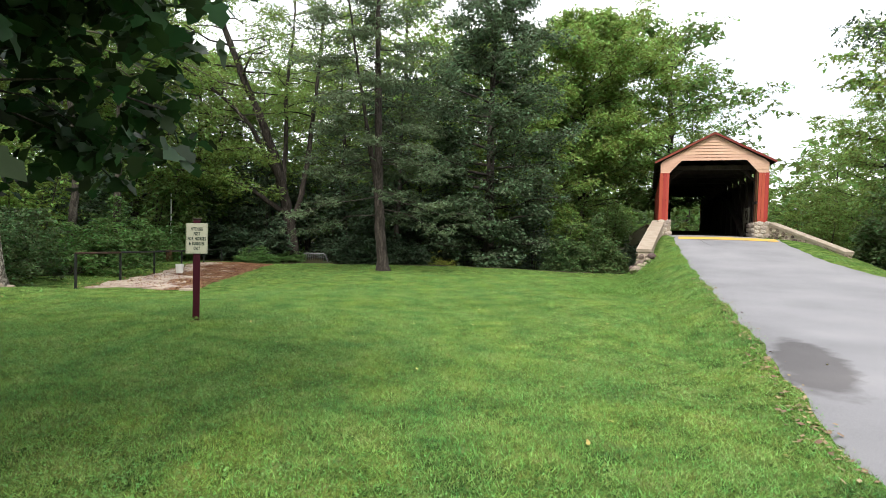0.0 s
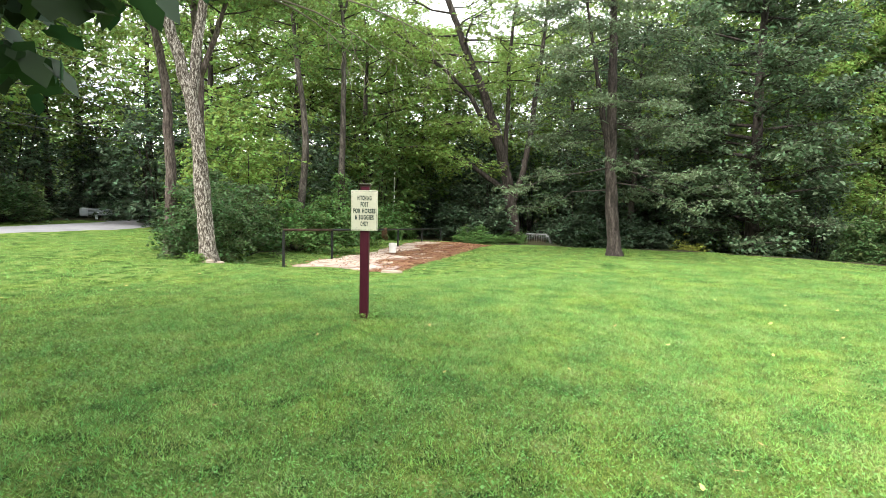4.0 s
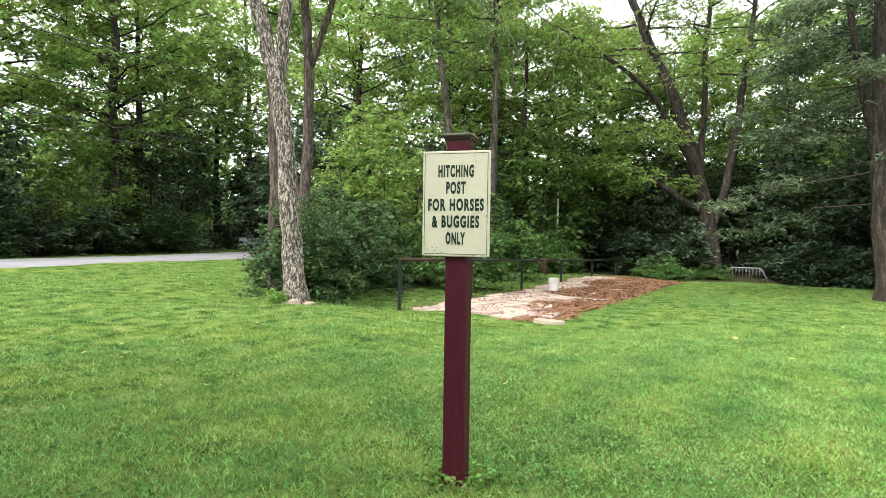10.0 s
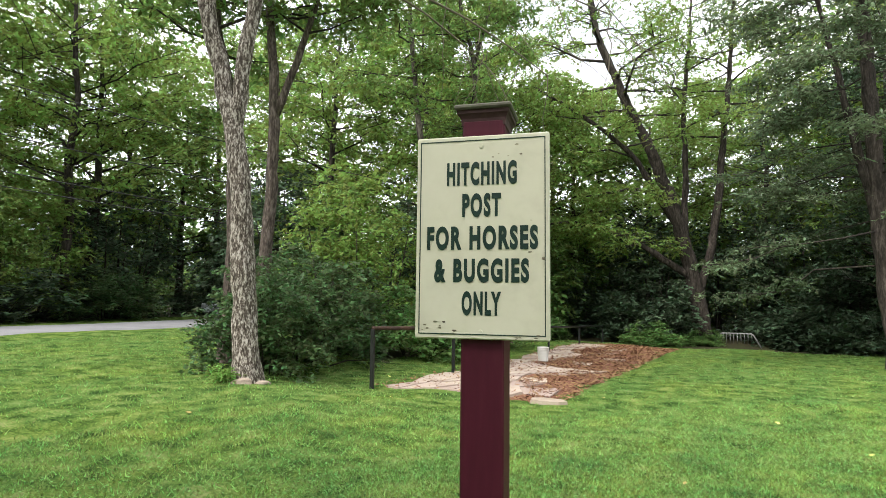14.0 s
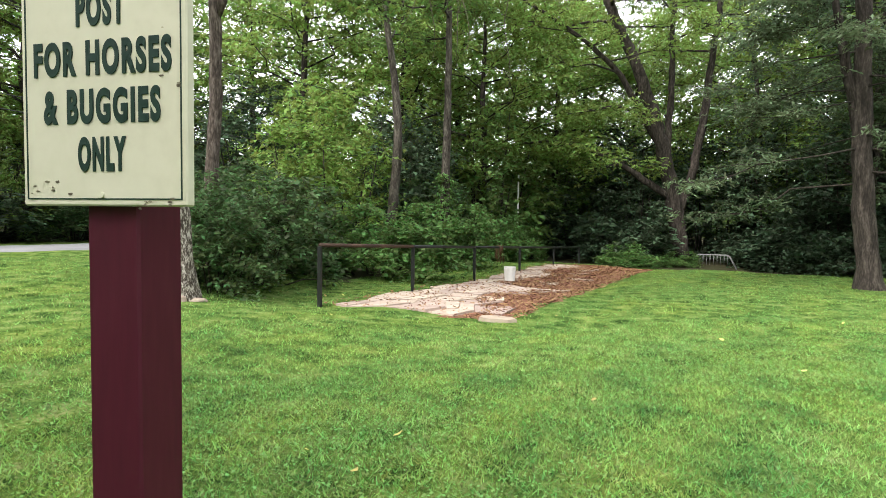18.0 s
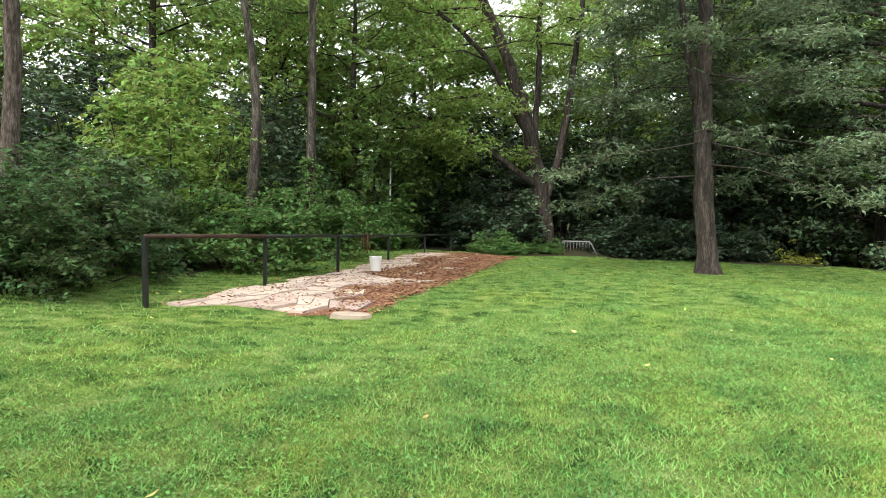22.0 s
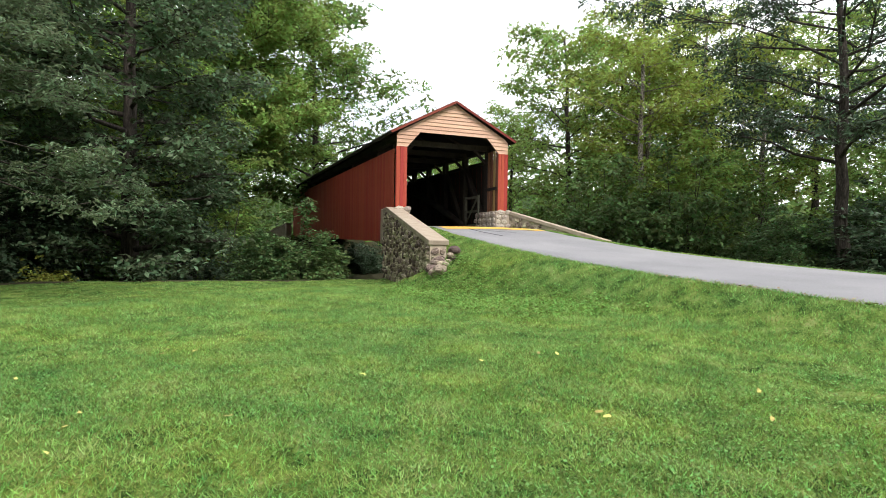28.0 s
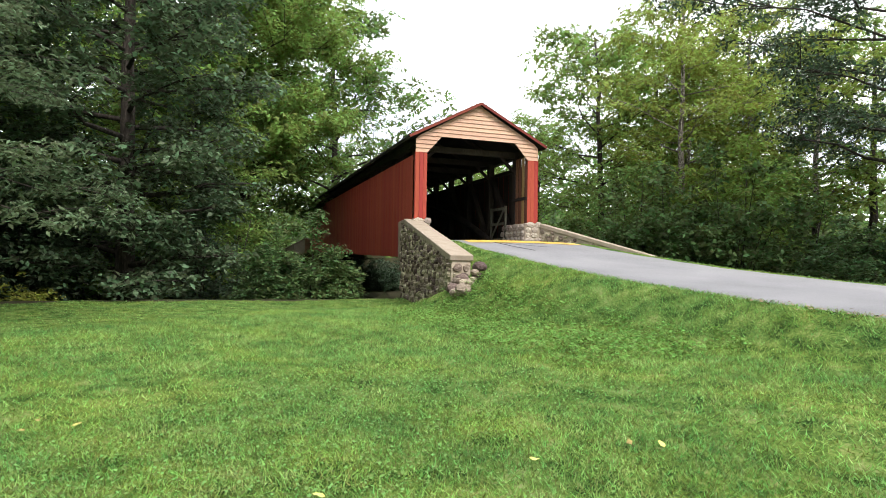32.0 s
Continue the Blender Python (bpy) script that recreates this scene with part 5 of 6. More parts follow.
limbed("tall straight brown-barked tree behind the pale one", -7.76, 8.8, 6, (
    (((0, 0, -0.3), (0.04, 0, 2.6), (-0.05, 0, 4.7), (-0.26, 0, 6.2), (-0.55, -0.1, 7.2), (-1.1, 0, 12.0)), 0.19, 0.05, 6.4, 12, 2.8, 0.3),),
    M["leaf_mid"], M["bark_brown"], 42, 0.7, 0.17, 12, pinnate=True)
limbed("slender grey trunk with a bend, rising bare from vines", -6.3, 17.1, 9, (
    (((0, 0, -0.3), (-0.16, 0, 1.2), (0.08, 0, 3.5), (0.09, 0, 5.0), (-0.16, 0, 7.0), (-0.3, -0.1, 8.0), (-0.6, -0.2, 11.5), (-0.7, -0.2, 14.0)), 0.20, 0.05, 7.6, 14, 2.6, 0.2),),
    M["leaf_mid"], M["bark_grey"], 42, 0.75, 0.18, 10, pinnate=True)
limbed("straight slender grey trunk clothed with ivy at its foot", -4.85, 18.3, 10, (
    (((0, 0, -0.3), (-0.05, 0, 1.8), (-0.01, 0, 5.0), (0.02, 0, 8.3), (-0.02, 0, 10.3), (-0.5, -0.1, 12.0), (-0.8, 0, 14.0)), 0.19, 0.05, 7.4, 12, 2.6, 0.2),
    (((-0.02, 0, 10.3), (0.34, 0.1, 11.6), (0.7, 0.2, 13.5)), 0.07, 0.03, 11, 6, 1.8, 0.3)),
    M["leaf_mid"], M["bark_grey"], 42, 0.75, 0.18, 10, pinnate=True)
limbed("leaning dark-barked walnut spreading in bare forked limbs", 3.55, 26.0, 8, (
    (((0.02, 0, -0.4), (-0.1, -0.03, 0.6), (-0.27, -0.1, 1.9), (-0.47, -0.16, 3.1), (-0.85, -0.3, 4.7), (-1.42, -0.5, 6.7), (-2.02, -0.7, 8.3), (-2.5, -0.85, 9.4), (-3.1, -1.1, 10.6), (-4.4, -1.4, 14.0), (-5.2, -1.2, 19.5)), 0.40, 0.07, 10.0, 26, 3.8, 0.25),
    (((-0.2, -0.05, 2.3), (0.32, 0.11, 4.0), (0.68, 0.24, 6.1), (0.92, 0.32, 8.4), (1.2, 0.4, 10.6), (1.5, 0.3, 14.5), (1.9, 0.2, 19.0)), 0.20, 0.05, 8.8, 24, 3.4, 0.25),
    (((-0.45, -0.16, 2.9), (-0.9, -0.3, 3.15), (-2.55, -0.9, 4.3), (-3.9, -1.35, 4.85), (-5.35, -1.85, 5.3), (-6.6, -2.2, 5.2)), 0.17, 0.04, 4.2, 9, 1.9, -0.12),
    (((-0.95, -0.34, 5.0), (-1.5, -0.5, 5.9), (-2.1, -0.7, 7.0), (-2.75, -0.9, 8.2), (-3.8, -1.3, 9.2), (-5.35, -1.9, 10.3), (-7.0, -2.2, 11.4)), 0.17, 0.05, 8.2, 12, 3.0, 0.1),
    (((-0.72, -0.25, 4.3), (-0.74, -0.26, 5.6), (-0.66, -0.23, 6.9), (-0.66, -0.23, 8.4), (-0.7, -0.24, 10.6), (-0.3, 0, 14), (-0.1, 0.2, 19.0)), 0.16, 0.04, 9.4, 20, 3.2, 0.25),
    (((-1.75, -0.6, 6.3), (-2.3, -0.8, 6.75), (-3.0, -1.0, 6.85), (-3.8, -1.3, 6.65), (-4.9, -1.7, 6.4)), 0.09, 0.03, 6.0, 6, 1.5, -0.15)),
    M["leaf_light"], M["bark_dark"], 35, 0.8, 0.17, 14, pinnate=True, rough=0.05)
LARCH_FOLIAGE = dict(twig=0.4, per=56, radius=0.5, size=0.16, sides=14, droop=0.35, slim=0.32, flat=0.3, rough=0.04, pinnate=True)
limbed("twin-stemmed larch with feathery drooping grey-green sprays", 7.15, 16.52, 12, (
    (((0.03, 0, -0.35), (-0.06, 0.02, 0.8), (-0.16, 0.04, 1.9), (-0.29, 0.07, 3.6), (-0.34, 0.1, 6.1), (-0.42, 0.1, 9.0), (-0.5, 0.1, 13), (-0.5, 0.1, 17)), 0.30, 0.05, 2.5, 58, 3.9, -0.16),
    (((-0.27, 0.06, 3.3), (-0.52, 0.1, 4.9), (-0.85, 0.1, 6.6), (-1.05, 0.1, 7.9), (-1.4, 0.1, 9.6), (-2.0, 0.1, 13.5)), 0.14, 0.03, 4.6, 24, 3.2, -0.1)),
    M["leaf_grey"], M["bark_dark"], **LARCH_FOLIAGE)
tree("tree", "dense dark glossy-leaved tree with branches to the ground", 14.9, 21.5, 15, 19, 0.36, 1.3, 4.4, 54, M["leaf_glossy"], M["bark_dark"], 77, 0.8, 0.22, 10, 0.35, 0.55,
     flat=0.65, rise_=0.2, subs=6, wob=0.006)
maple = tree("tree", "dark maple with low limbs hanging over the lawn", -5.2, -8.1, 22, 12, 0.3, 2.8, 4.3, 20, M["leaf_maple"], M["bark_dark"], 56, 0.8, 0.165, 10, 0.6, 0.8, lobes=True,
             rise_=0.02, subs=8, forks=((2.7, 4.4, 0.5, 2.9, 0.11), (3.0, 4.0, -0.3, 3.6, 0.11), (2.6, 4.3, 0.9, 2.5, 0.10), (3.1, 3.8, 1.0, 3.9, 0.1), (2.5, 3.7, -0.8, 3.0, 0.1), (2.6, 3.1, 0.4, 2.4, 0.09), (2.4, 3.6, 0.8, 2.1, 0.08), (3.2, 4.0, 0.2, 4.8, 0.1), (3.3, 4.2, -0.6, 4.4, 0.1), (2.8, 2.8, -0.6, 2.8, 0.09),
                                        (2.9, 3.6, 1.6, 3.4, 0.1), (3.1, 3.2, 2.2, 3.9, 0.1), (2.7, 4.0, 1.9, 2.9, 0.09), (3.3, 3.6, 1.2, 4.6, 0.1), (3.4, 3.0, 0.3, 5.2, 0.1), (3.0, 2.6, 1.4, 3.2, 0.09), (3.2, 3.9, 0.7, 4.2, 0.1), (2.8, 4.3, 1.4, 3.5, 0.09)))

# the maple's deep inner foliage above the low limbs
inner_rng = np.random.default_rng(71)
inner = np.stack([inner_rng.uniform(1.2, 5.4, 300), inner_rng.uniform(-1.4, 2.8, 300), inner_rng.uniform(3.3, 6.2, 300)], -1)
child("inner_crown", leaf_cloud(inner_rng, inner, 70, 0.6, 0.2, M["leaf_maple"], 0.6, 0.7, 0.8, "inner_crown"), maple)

PROTO = []
for seed, h, sp, leaf, shape, cl in ((31, 15, 4.6, "leaf_light", "round", 4.0), (32, 17, 5.0, "leaf_light", "round", 5.0), (33, 13, 4.2, "leaf_mid", "round", 2.5),
                                     (34, 18, 4.4, "leaf_mid", "vase", 6.5), (35, 14, 4.8, "leaf_light", "round", 3.0), (36, 16, 4.5, "leaf_dark", "round", 3.0),
                                     (37, 17, 4.2, "leaf_birch", "round", 3.5)):
    PROTO.append(dict(seed=seed, height=h, spread=sp, leaf=M[leaf], shape=shape, clear=cl))
WOODS = (  # proto, x, y, turn, size
    (1, -9.5, 26, 30, 1.05), (0, -2.5, 31, 120, 0.95), (4, 1.5, 34, 60, 0.95),
    (1, 7.5, 33, 10, 0.9), (0, 11.5, 28, 140, 0.9), (5, 9.5, 23.5, 60, 0.8), (2, 13.5, 32, 300, 1.1), (4, 20.0, 29, 100, 1.1), (2, 25.0, 33.5, 20, 1.35), (2, 40, 36, 110, 1.95), (0, 33, 40, 200, 1.35),
    (4, -5.5, 25.5, 20, 0.95), (1, -8.0, 31.0, 75, 1.15), (1, -29, 34, 10, 1.3), (0, -14, 24, 40, 1.1), (4, -11, 30, 15, 1.1), (1, -24, 18, 77, 1.05), (0, -26, 10, 5, 1.1), (2, -27.5, 29, 33, 1.1), (5, -27, 2, 200, 1.0), (1, -29, 22, 90, 1.2), (3, -20, 34, 50, 1.15),
    (0, -5, 41, 10, 1.2), (1, 7, 44, 99, 1.1), (2, 14, 42, 45, 1.2), (0, 22, 44, 12, 1.45), (1, 13, 36, 70, 1.35), (0, 17, 33.5, 200, 1.3), (1, -14, 40, 160, 1.2), (3, 33, 52, 80, 1.1), (4, 52, 62, 20, 1.2), (1, 62, 58, 70, 1.2), (0, 44, 66, 170, 1.1),
    (6, 36.5, 7.5, 20, 1.0), (0, 41, 13, 140, 1.25), (1, 47.5, 20.4, 60, 0.88), (0, 38, -7, 310, 1.1), (3, 30.5, -8.5, 15, 0.95), (5, 44, -16, 45, 1.1),
    (4, 52, 12, 190, 1.5), (1, 55, 30, 30, 0.75), (0, 58, 44, 120, 0.85), (2, 36, -22, 10, 1.1), (1, 50, -28, 64, 1.2),
    (6, 40.5, 8.0, 75, 1.0), (0, 45.5, 9.5, 210, 1.15), (4, 50, 5, 20, 1.3), (6, 43.5, 4.8, 150, 1.1), (0, 47, -1.5, 20, 1.15), (4, 3.5, 40.0, 0, 1.1), (2, -1.5, 36, 100, 1.15), (4, 8.5, 38, 45, 0.9), (0, 36, 44, 66, 1.3),
    (0, -27, 14, 60, 1.2), (4, -25.5, 20.5, 10, 1.15), (4, -22, 31, 30, 1.2), (0, -31, 28, 200, 1.2), (6, 42, 1.5, 40, 0.9), (0, -28, -12, 0, 1.1), (2, -10, -34, 90, 1.1), (4, 22, -36, 150, 1.1))
first = {}
for k, x, y, turn, s in WOODS:
    q = PROTO[k]
    if k not in first:
        first[k] = tree("tree", ("tall broadleaf tree in full green leaf", "light green locust tree at the wood's edge", "bushy green tree with low branches", "slender tall tree with a bare lower trunk",
                                 "spreading light green tree", "dark green shade tree", "tall yellow-green birch-like tree with pale limbs")[k], x, y, q["seed"], q["height"], 0.24, q["clear"], q["spread"], 27, q["leaf"], M["bark_pale" if k == 6 else "bark_dark"], 42, 0.6, 0.235, 8, 0.45, 0.58,
                         shape=q["shape"], subs=6, rise_=0.45, plain=True, pinnate=True)
        first[k].matrix_basis = pose(x, y, gz(x, y), 0, 0, turn)
        first[k].scale = (s, s, s)
    else:
        c = copy_thing(first[k], pose(x, y, gz(x, y), 0, 0, turn))
        c.scale = (s, s, s)


tree("tree", "tall broad shade tree beside the covered bridge", 28.6, 33.4, 44, 23, 0.36, 6.6, 7.2, 46, M["leaf_light"], M["bark_dark"], 105, 1.0, 0.33, 10, 0.45, 0.6, rise_=0.45, subs=8, plain=True,
     forks=((4.0, 2.5, -1.0, 15, 0.2), (5.5, -3.0, 0.5, 17, 0.2)))
tree("tree", "open dark tree with bare spreading branches by the lane", 28.8, -1.9, 47, 15, 0.26, 4.2, 6.0, 34, M["leaf_dark"], M["bark_dark"], 63, 0.75, 0.19, 10, 0.45, 0.4, rise_=0.4, subs=7)


def shrub(label, x, y, seed, w, d, h, leaf, per=30, size=0.13, n=90, plain=False):
    rng = np.random.default_rng(seed)
    t = thing("shrub", label, "shrub", pose(x, y, gz(x, y)), "shrubs")
    a, f = rng.uniform(0, 6.28, n), rng.random(n) ** 0.5
    top = np.sqrt(np.maximum(0.05, 1 - f ** 2 * 0.8)) * rng.uniform(0.75, 1.1, n)
    lump = 0.95 + 0.22 * np.sin(3 * a + seed) + 0.16 * np.sin(5 * a + 2 * seed)
    hh = h * top * lump * rng.random(n) ** 0.6
    c = np.stack([np.cos(a) * f * w / 2, np.sin(a) * f * d / 2, hh], -1)
    stems = []
    for q in range(0, n, 12):
        b = np.array([c[q][0] * 0.3, c[q][1] * 0.3, -0.1])
        stems.append([(b, 0.02), ((b + c[q]) / 2 + [0, 0, 0.1], 0.014), (c[q], 0.006)])
    for st in stems:
        child("stem", mesh_of("stem", *tube_arrays([st], 4), M["bark_dark"], True), t)
    child("foliage", leaf_cloud(rng, c, per, 0.30, size, leaf, 0.15, 0.8, 0.6, "foliage", plain=plain), t)
    return t


s0 = shrub("dense dark green shrub at the lawn's edge", -6.6, 9.6, 1, 3.6, 3.0, 2.7, M["leaf_shrub"], 70, 0.125, 150)
s1 = shrub("vine-covered bank of bright green leaves", -5.2, 13.2, 2, 4.6, 2.6, 1.7, M["leaf_vine"], 63, 0.14, 150)
s2 = shrub("dark rounded shrub in the wood's shade", 1.2, 25.4, 3, 4.2, 3.0, 3.4, M["leaf_dark"], 42, 0.20, 150, True)
s3 = shrub("tangled green undergrowth in the shade", 8.6, 21.2, 4, 4.2, 2.4, 1.5, M["leaf_dark"], 42, 0.18, 130, True)
shrub("small yellowing shrub in front of the dark wood", 11.75, 21.1, 5, 1.7, 1.3, 1.0, M["leaf_gold"], 30, 0.10, 60)
s5 = shrub("leafy bush before the bridge with lighter tips", 19.3, 17.1, 6, 4.6, 3.0, 2.9, M["leaf_bush"], 49, 0.17, 180)
for src, x, y, turn, sx, sz in ((s1, 3.2, 24.9, 10, 0.45, 0.35), (s0, -7.5, 12.0, 40, 1.0, 1.0), (s1, -5.0, 17.2, 15, 1.0, 1.1), (s1, -4.9, 21.4, 190, 1.0, 1.15), (s1, -3.2, 23.0, 70, 0.7, 1.0), (s1, -3.8, 26.2, 70, 1.0, 1.2), (s1, 1.2, 23.4, 100, 0.8, 0.5), (s2, -2.2, 28.5, 90, 1.1, 1.0), (s0, -6.5, 21, 100, 1.2, 1.2),
                                 (s3, 11.0, 22.6, 30, 0.9, 0.8), (s3, 6.9, 28.0, 80, 1.2, 1.0), (s2, 8.2, 26.5, 20, 1.0, 0.9), (s0, -6.0, 7.7, 60, 0.72, 0.8), (s2, 9.6, 22.6, 10, 0.9, 0.6), (s0, 18.0, 17.8, 80, 0.8, 0.9),
                                 (s0, 20.8, 17.6, 150, 0.8, 0.8), (s2, 21.0, 22.0, 15, 0.9, 0.7), (s2, 17.6, 21.0, 120, 0.7, 0.5), (s2, 25, 28.4, 50, 0.9, 0.8),
                                 (s5, 32.4, 9.4, 20, 1.2, 1.5), (s0, 31.0, 6.2, 70, 1.2, 1.2), (s5, 30.8, 4.4, 100, 1.3, 1.7), (s0, 29.6, 0.2, 10, 1.2, 1.1), (s2, 29.4, -3.0, 60, 1.2, 1.0), (s0, 28.6, -6.2, 160, 1.2, 0.9), (s3, 28.4, -9.5, 20, 1.3, 1.3), (s5, 31.5, 7.0, 10, 1.3, 1.6), (s0, 33.5, -4, 140, 1.4, 1.4),
                                 (s0, -23.5, 10, 20, 1.4, 0.9), (s2, -23.8, 14.5, 60, 1.4, 0.8), (s0, -22.6, 19, 100, 1.4, 0.9), (s3, -24.8, 29.5, 10, 1.4, 1.3), (s2, -24.4, 5, 10, 1.4, 0.8), (s3, -19, 28, 70, 1.5, 1.6), (s0, -12.5, 22, 30, 1.4, 1.2), (s3, -10, 18, 10, 1.4, 1.5), (s0, -13.0, 26.5, 200, 1.4, 1.2), (s3, -25, 0, 0, 1.4, 1.4)):
    c = copy_thing(src, pose(x, y, gz(x, y), 0, 0, turn))
    c.scale = (sx, sx, sz)
# added dark shrubs hide the far bank, so the opening under the bridge stays dark
for x, y, turn in ((44.4, 34.2, 0), (43.0, 35.2, 70), (45.0, 32.6, 140), (42.4, 32.2, 30), (41.0, 33.6, 100)):
    c = copy_thing(s2, pose(x, y, gz(x, y), 0, 0, turn))
    c.scale = (0.9, 0.9, 0.85)
# more added shrubs below the span, standing in for its shaded hollow
for u, v, turn in ((-4.4, 26, 10), (-2.2, 28.5, 80), (0.5, 29.5, 150), (-4.2, 19, 200)):
    x, y = from_uv(u, v)
    c = copy_thing(s2, pose(x, y, gz(x, y), 0, 0, turn))
    c.scale = (0.8, 0.8, 0.75)

# tall thicket that closes the wood behind the first trunks
def thicket(label, seed, leaf):
    rng = np.random.default_rng(seed)
    t = thing("thicket", label, "thicket", pose(0, 0, 0), "thickets of the wood")
    n = 190
    az, f = rng.uniform(0, 6.28, n), rng.random(n) ** 0.5
    hh = 7.0 * rng.random(n) ** 0.8 * (1 - 0.45 * f ** 2)
    c = np.stack([np.cos(az) * f * 2.9, np.sin(az) * f * 2.2, hh], -1)
    stems = []
    for q in range(0, n, 14):
        b = np.array([c[q][0] * 0.55, c[q][1] * 0.55, -0.4])
        stems.append([(b, 0.06), ((b + c[q]) / 2 + [0.1, 0, 0.3], 0.04), (c[q] + [0, 0, 0.4], 0.012)])
    for st in stems:
        child("stem", mesh_of("stem", *tube_arrays([st], 5), M["bark_dark"], True), t)
    child("foliage", leaf_cloud(rng, c, 49, 0.58, 0.235, leaf, 0.3, 0.6, 0.58, "foliage", plain=True, pinnate=True), t)
    return t


TH = [thicket("tall yellow-green thicket in the open wood", 51, M["leaf_light"]), thicket("tall bright green thicket of saplings", 52, M["leaf_mid"]), thicket("tall deep green thicket of young trees", 53, M["leaf_dark"])]
SPOTS = ((-9, 17, 0), (-11, 21, 1), (-7.5, 21.5, 0), (-5.0, 25.5, 1), (-8.5, 28, 0), (-2.5, 30, 1), (1.5, 30.5, 2), (5.0, 31, 0), (8.5, 30, 2), (10.0, 26.8, 2), (12.2, 24.5, 0), (13.5, 28, 2), (17.2, 26.5, 0), (19.5, 25.0, 1), (21.8, 27.5, 0), (18, 31, 1),
         (-14.5, 21.5, 2), (-15, 28, 0), (-25, 6.5, 0), (-25.2, 11.5, 1), (-25, 16.5, 0), (-24.6, 21.5, 2), (-26, 32.5, 0), (-26, 1, 2), (-27, -5, 0), (-19, 33, 1), (-11, 34, 0), (-4, 36, 1), (3, 37, 0), (10, 36, 1), (17, 37, 0), (-28, -11, 1), (-31, 4, 0), (-31.5, 10, 1), (-31, 15.5, 2), (-30.5, 21, 0), (-29.5, 27, 1), (-26.5, 32.5, 0), (-35, 8, 0), (-35, 18, 1), (-34, 27, 0), (-22, 38, 1), (-33, -2, 1),
         (33.5, 9.0, 1), (35.5, 7.0, 0), (39.0, 3.0, 1), (0.5, 33.5, 1), (3.5, 34, 0), (-1.5, 33.5, 2), (6.5, 34.5, 1), (36.5, 4.5, 0), (27, 31.5, 1), (36, -3.5, 0), (33, -6.5, 1), (38, -10.5, 0), (34.0, -13.5, 1), (40, 8.5, 0), (44, 16, 1), (49, 25, 0), (39.0, 19.5, 0), (52, 37, 1), (31, 52, 0), (48, 55, 1))
for i, (x, y, k) in enumerate(SPOTS):
    k = 2 if i % 3 == 1 and y < 34 and x < 25 else k
    if i < 3:
        c = TH[i]
        c.matrix_basis = pose(x, y, gz(x, y), 0, 0, 47 * i)
    else:
        c = copy_thing(TH[k], pose(x, y, gz(x, y), 0, 0, 47 * i))
    s = 0.85 + 0.3 * ((i * 0.618) % 1)
    c.scale = (s, s, s)
for k, (u, v) in enumerate(((-9.5, 33), (-13, 29), (-7.5, 38), (-17, 27))):
    x, y = from_uv(u, v)
    c = copy_thing(TH[1], pose(x, y, gz(x, y), 0, 0, 60 * k))
    c.scale = (0.9, 0.9, 0.9)
# far woods all round, too far to tell apart
rng = np.random.default_rng(77)
n = 3400
az, rr = rng.uniform(0, 6.28, n), rng.uniform(62, 95, n)
fx, fy = 8 + rr * np.cos(az), 10 + rr * np.sin(az)
crest = 14.5 + 2.5 * np.sin(az * 7) + 2 * np.sin(az * 17 + 1) + 1.2 * np.sin(az * 41)
centres = np.stack([fx, fy, crest * rng.random(n) ** 0.8], -1)
solid("far_woods", leaf_cloud(rng, centres, 26, 2.6, 1.1, M["leaf_mid"], 0.3, 0.7, 0.6, "far_woods", plain=True), "far green woods closing the horizon", "woods", "stuff")

# a wooded rise closes the horizon behind the far trees
V, Fc = [], []
m = 240
for i in range(m):
    a = 2 * math.pi * i / m
    crest_ = 9.5 + 1.6 * math.sin(a * 7) + 1.1 * math.sin(a * 17 + 1) + 0.8 * math.sin(a * 41) + 0.6 * math.sin(a * 97)
    for d, z in ((94, -1.0), (97, crest_ * 0.55), (103, crest_), (140, crest_ * 0.8)):
        V.append((8 + d * math.cos(a), 10 + d * math.sin(a), z))
    j = (i + 1) % m
    for k in range(3):
        Fc.append((4 * i + k, 4 * j + k, 4 * j + k + 1, 4 * i + k + 1))
solid("backdrop", mesh_of("backdrop", V, Fc, M["ridge"], True), "dark wooded rise beyond the far trees", "hillside", "structure")

# ---- grass ----
grng = np.random.default_rng(7)


def sow(n, x0, x1, y0, y1, keep):
    x, y = grng.uniform(x0, x1, n), grng.uniform(y0, y1, n)
    u, v = to_uv(x, y)
    le, ri = road_edges(v)
    ok = ((u < le + 0.05) | (u > ri)) & ~is_wood(x, y, 0.5 * np.sin(x * 1.7) + 0.4 * np.sin(y * 2.3 + x)) & keep(x, y)
    return x[ok], y[ok]


def near_walk(x, y, far):
    d = np.full_like(x, 1e9)
    for px, py in ((0.9, -11.3), (1.2, -9.5), (1.6, -8), (1.5, -6), (1.3, -4.5), (0.9, -2.5), (0.5, -1), (1.3, 0.5), (2.2, 1), (3.2, 1.6), (4.3, 2.4)):
        d = np.minimum(d, (x - px) ** 2 + (y - py) ** 2)
    return np.sqrt(d) < far


def blades(name, x, y, h, w, mat, label):
    n = len(x)
    z = ground_z(x, y)
    a = grng.uniform(0, 6.28, n)
    hh = h * grng.uniform(0.5, 1.4, n)
    lean = grng.normal(0, 0.8, (n, 2)) * hh[:, None]
    p = np.stack([x, y, z - 0.005], -1)
    s = np.stack([np.cos(a), np.sin(a), 0 * a], -1) * (w / 2)
    tip = p + np.stack([lean[:, 0], lean[:, 1], hh], -1)
    solid(name, quads(name, np.stack([p - s, p + s, tip], 1).reshape(-1, 3), mat, 3), label, "grass", "stuff")


whole_bed = np.vectorize(in_bed)


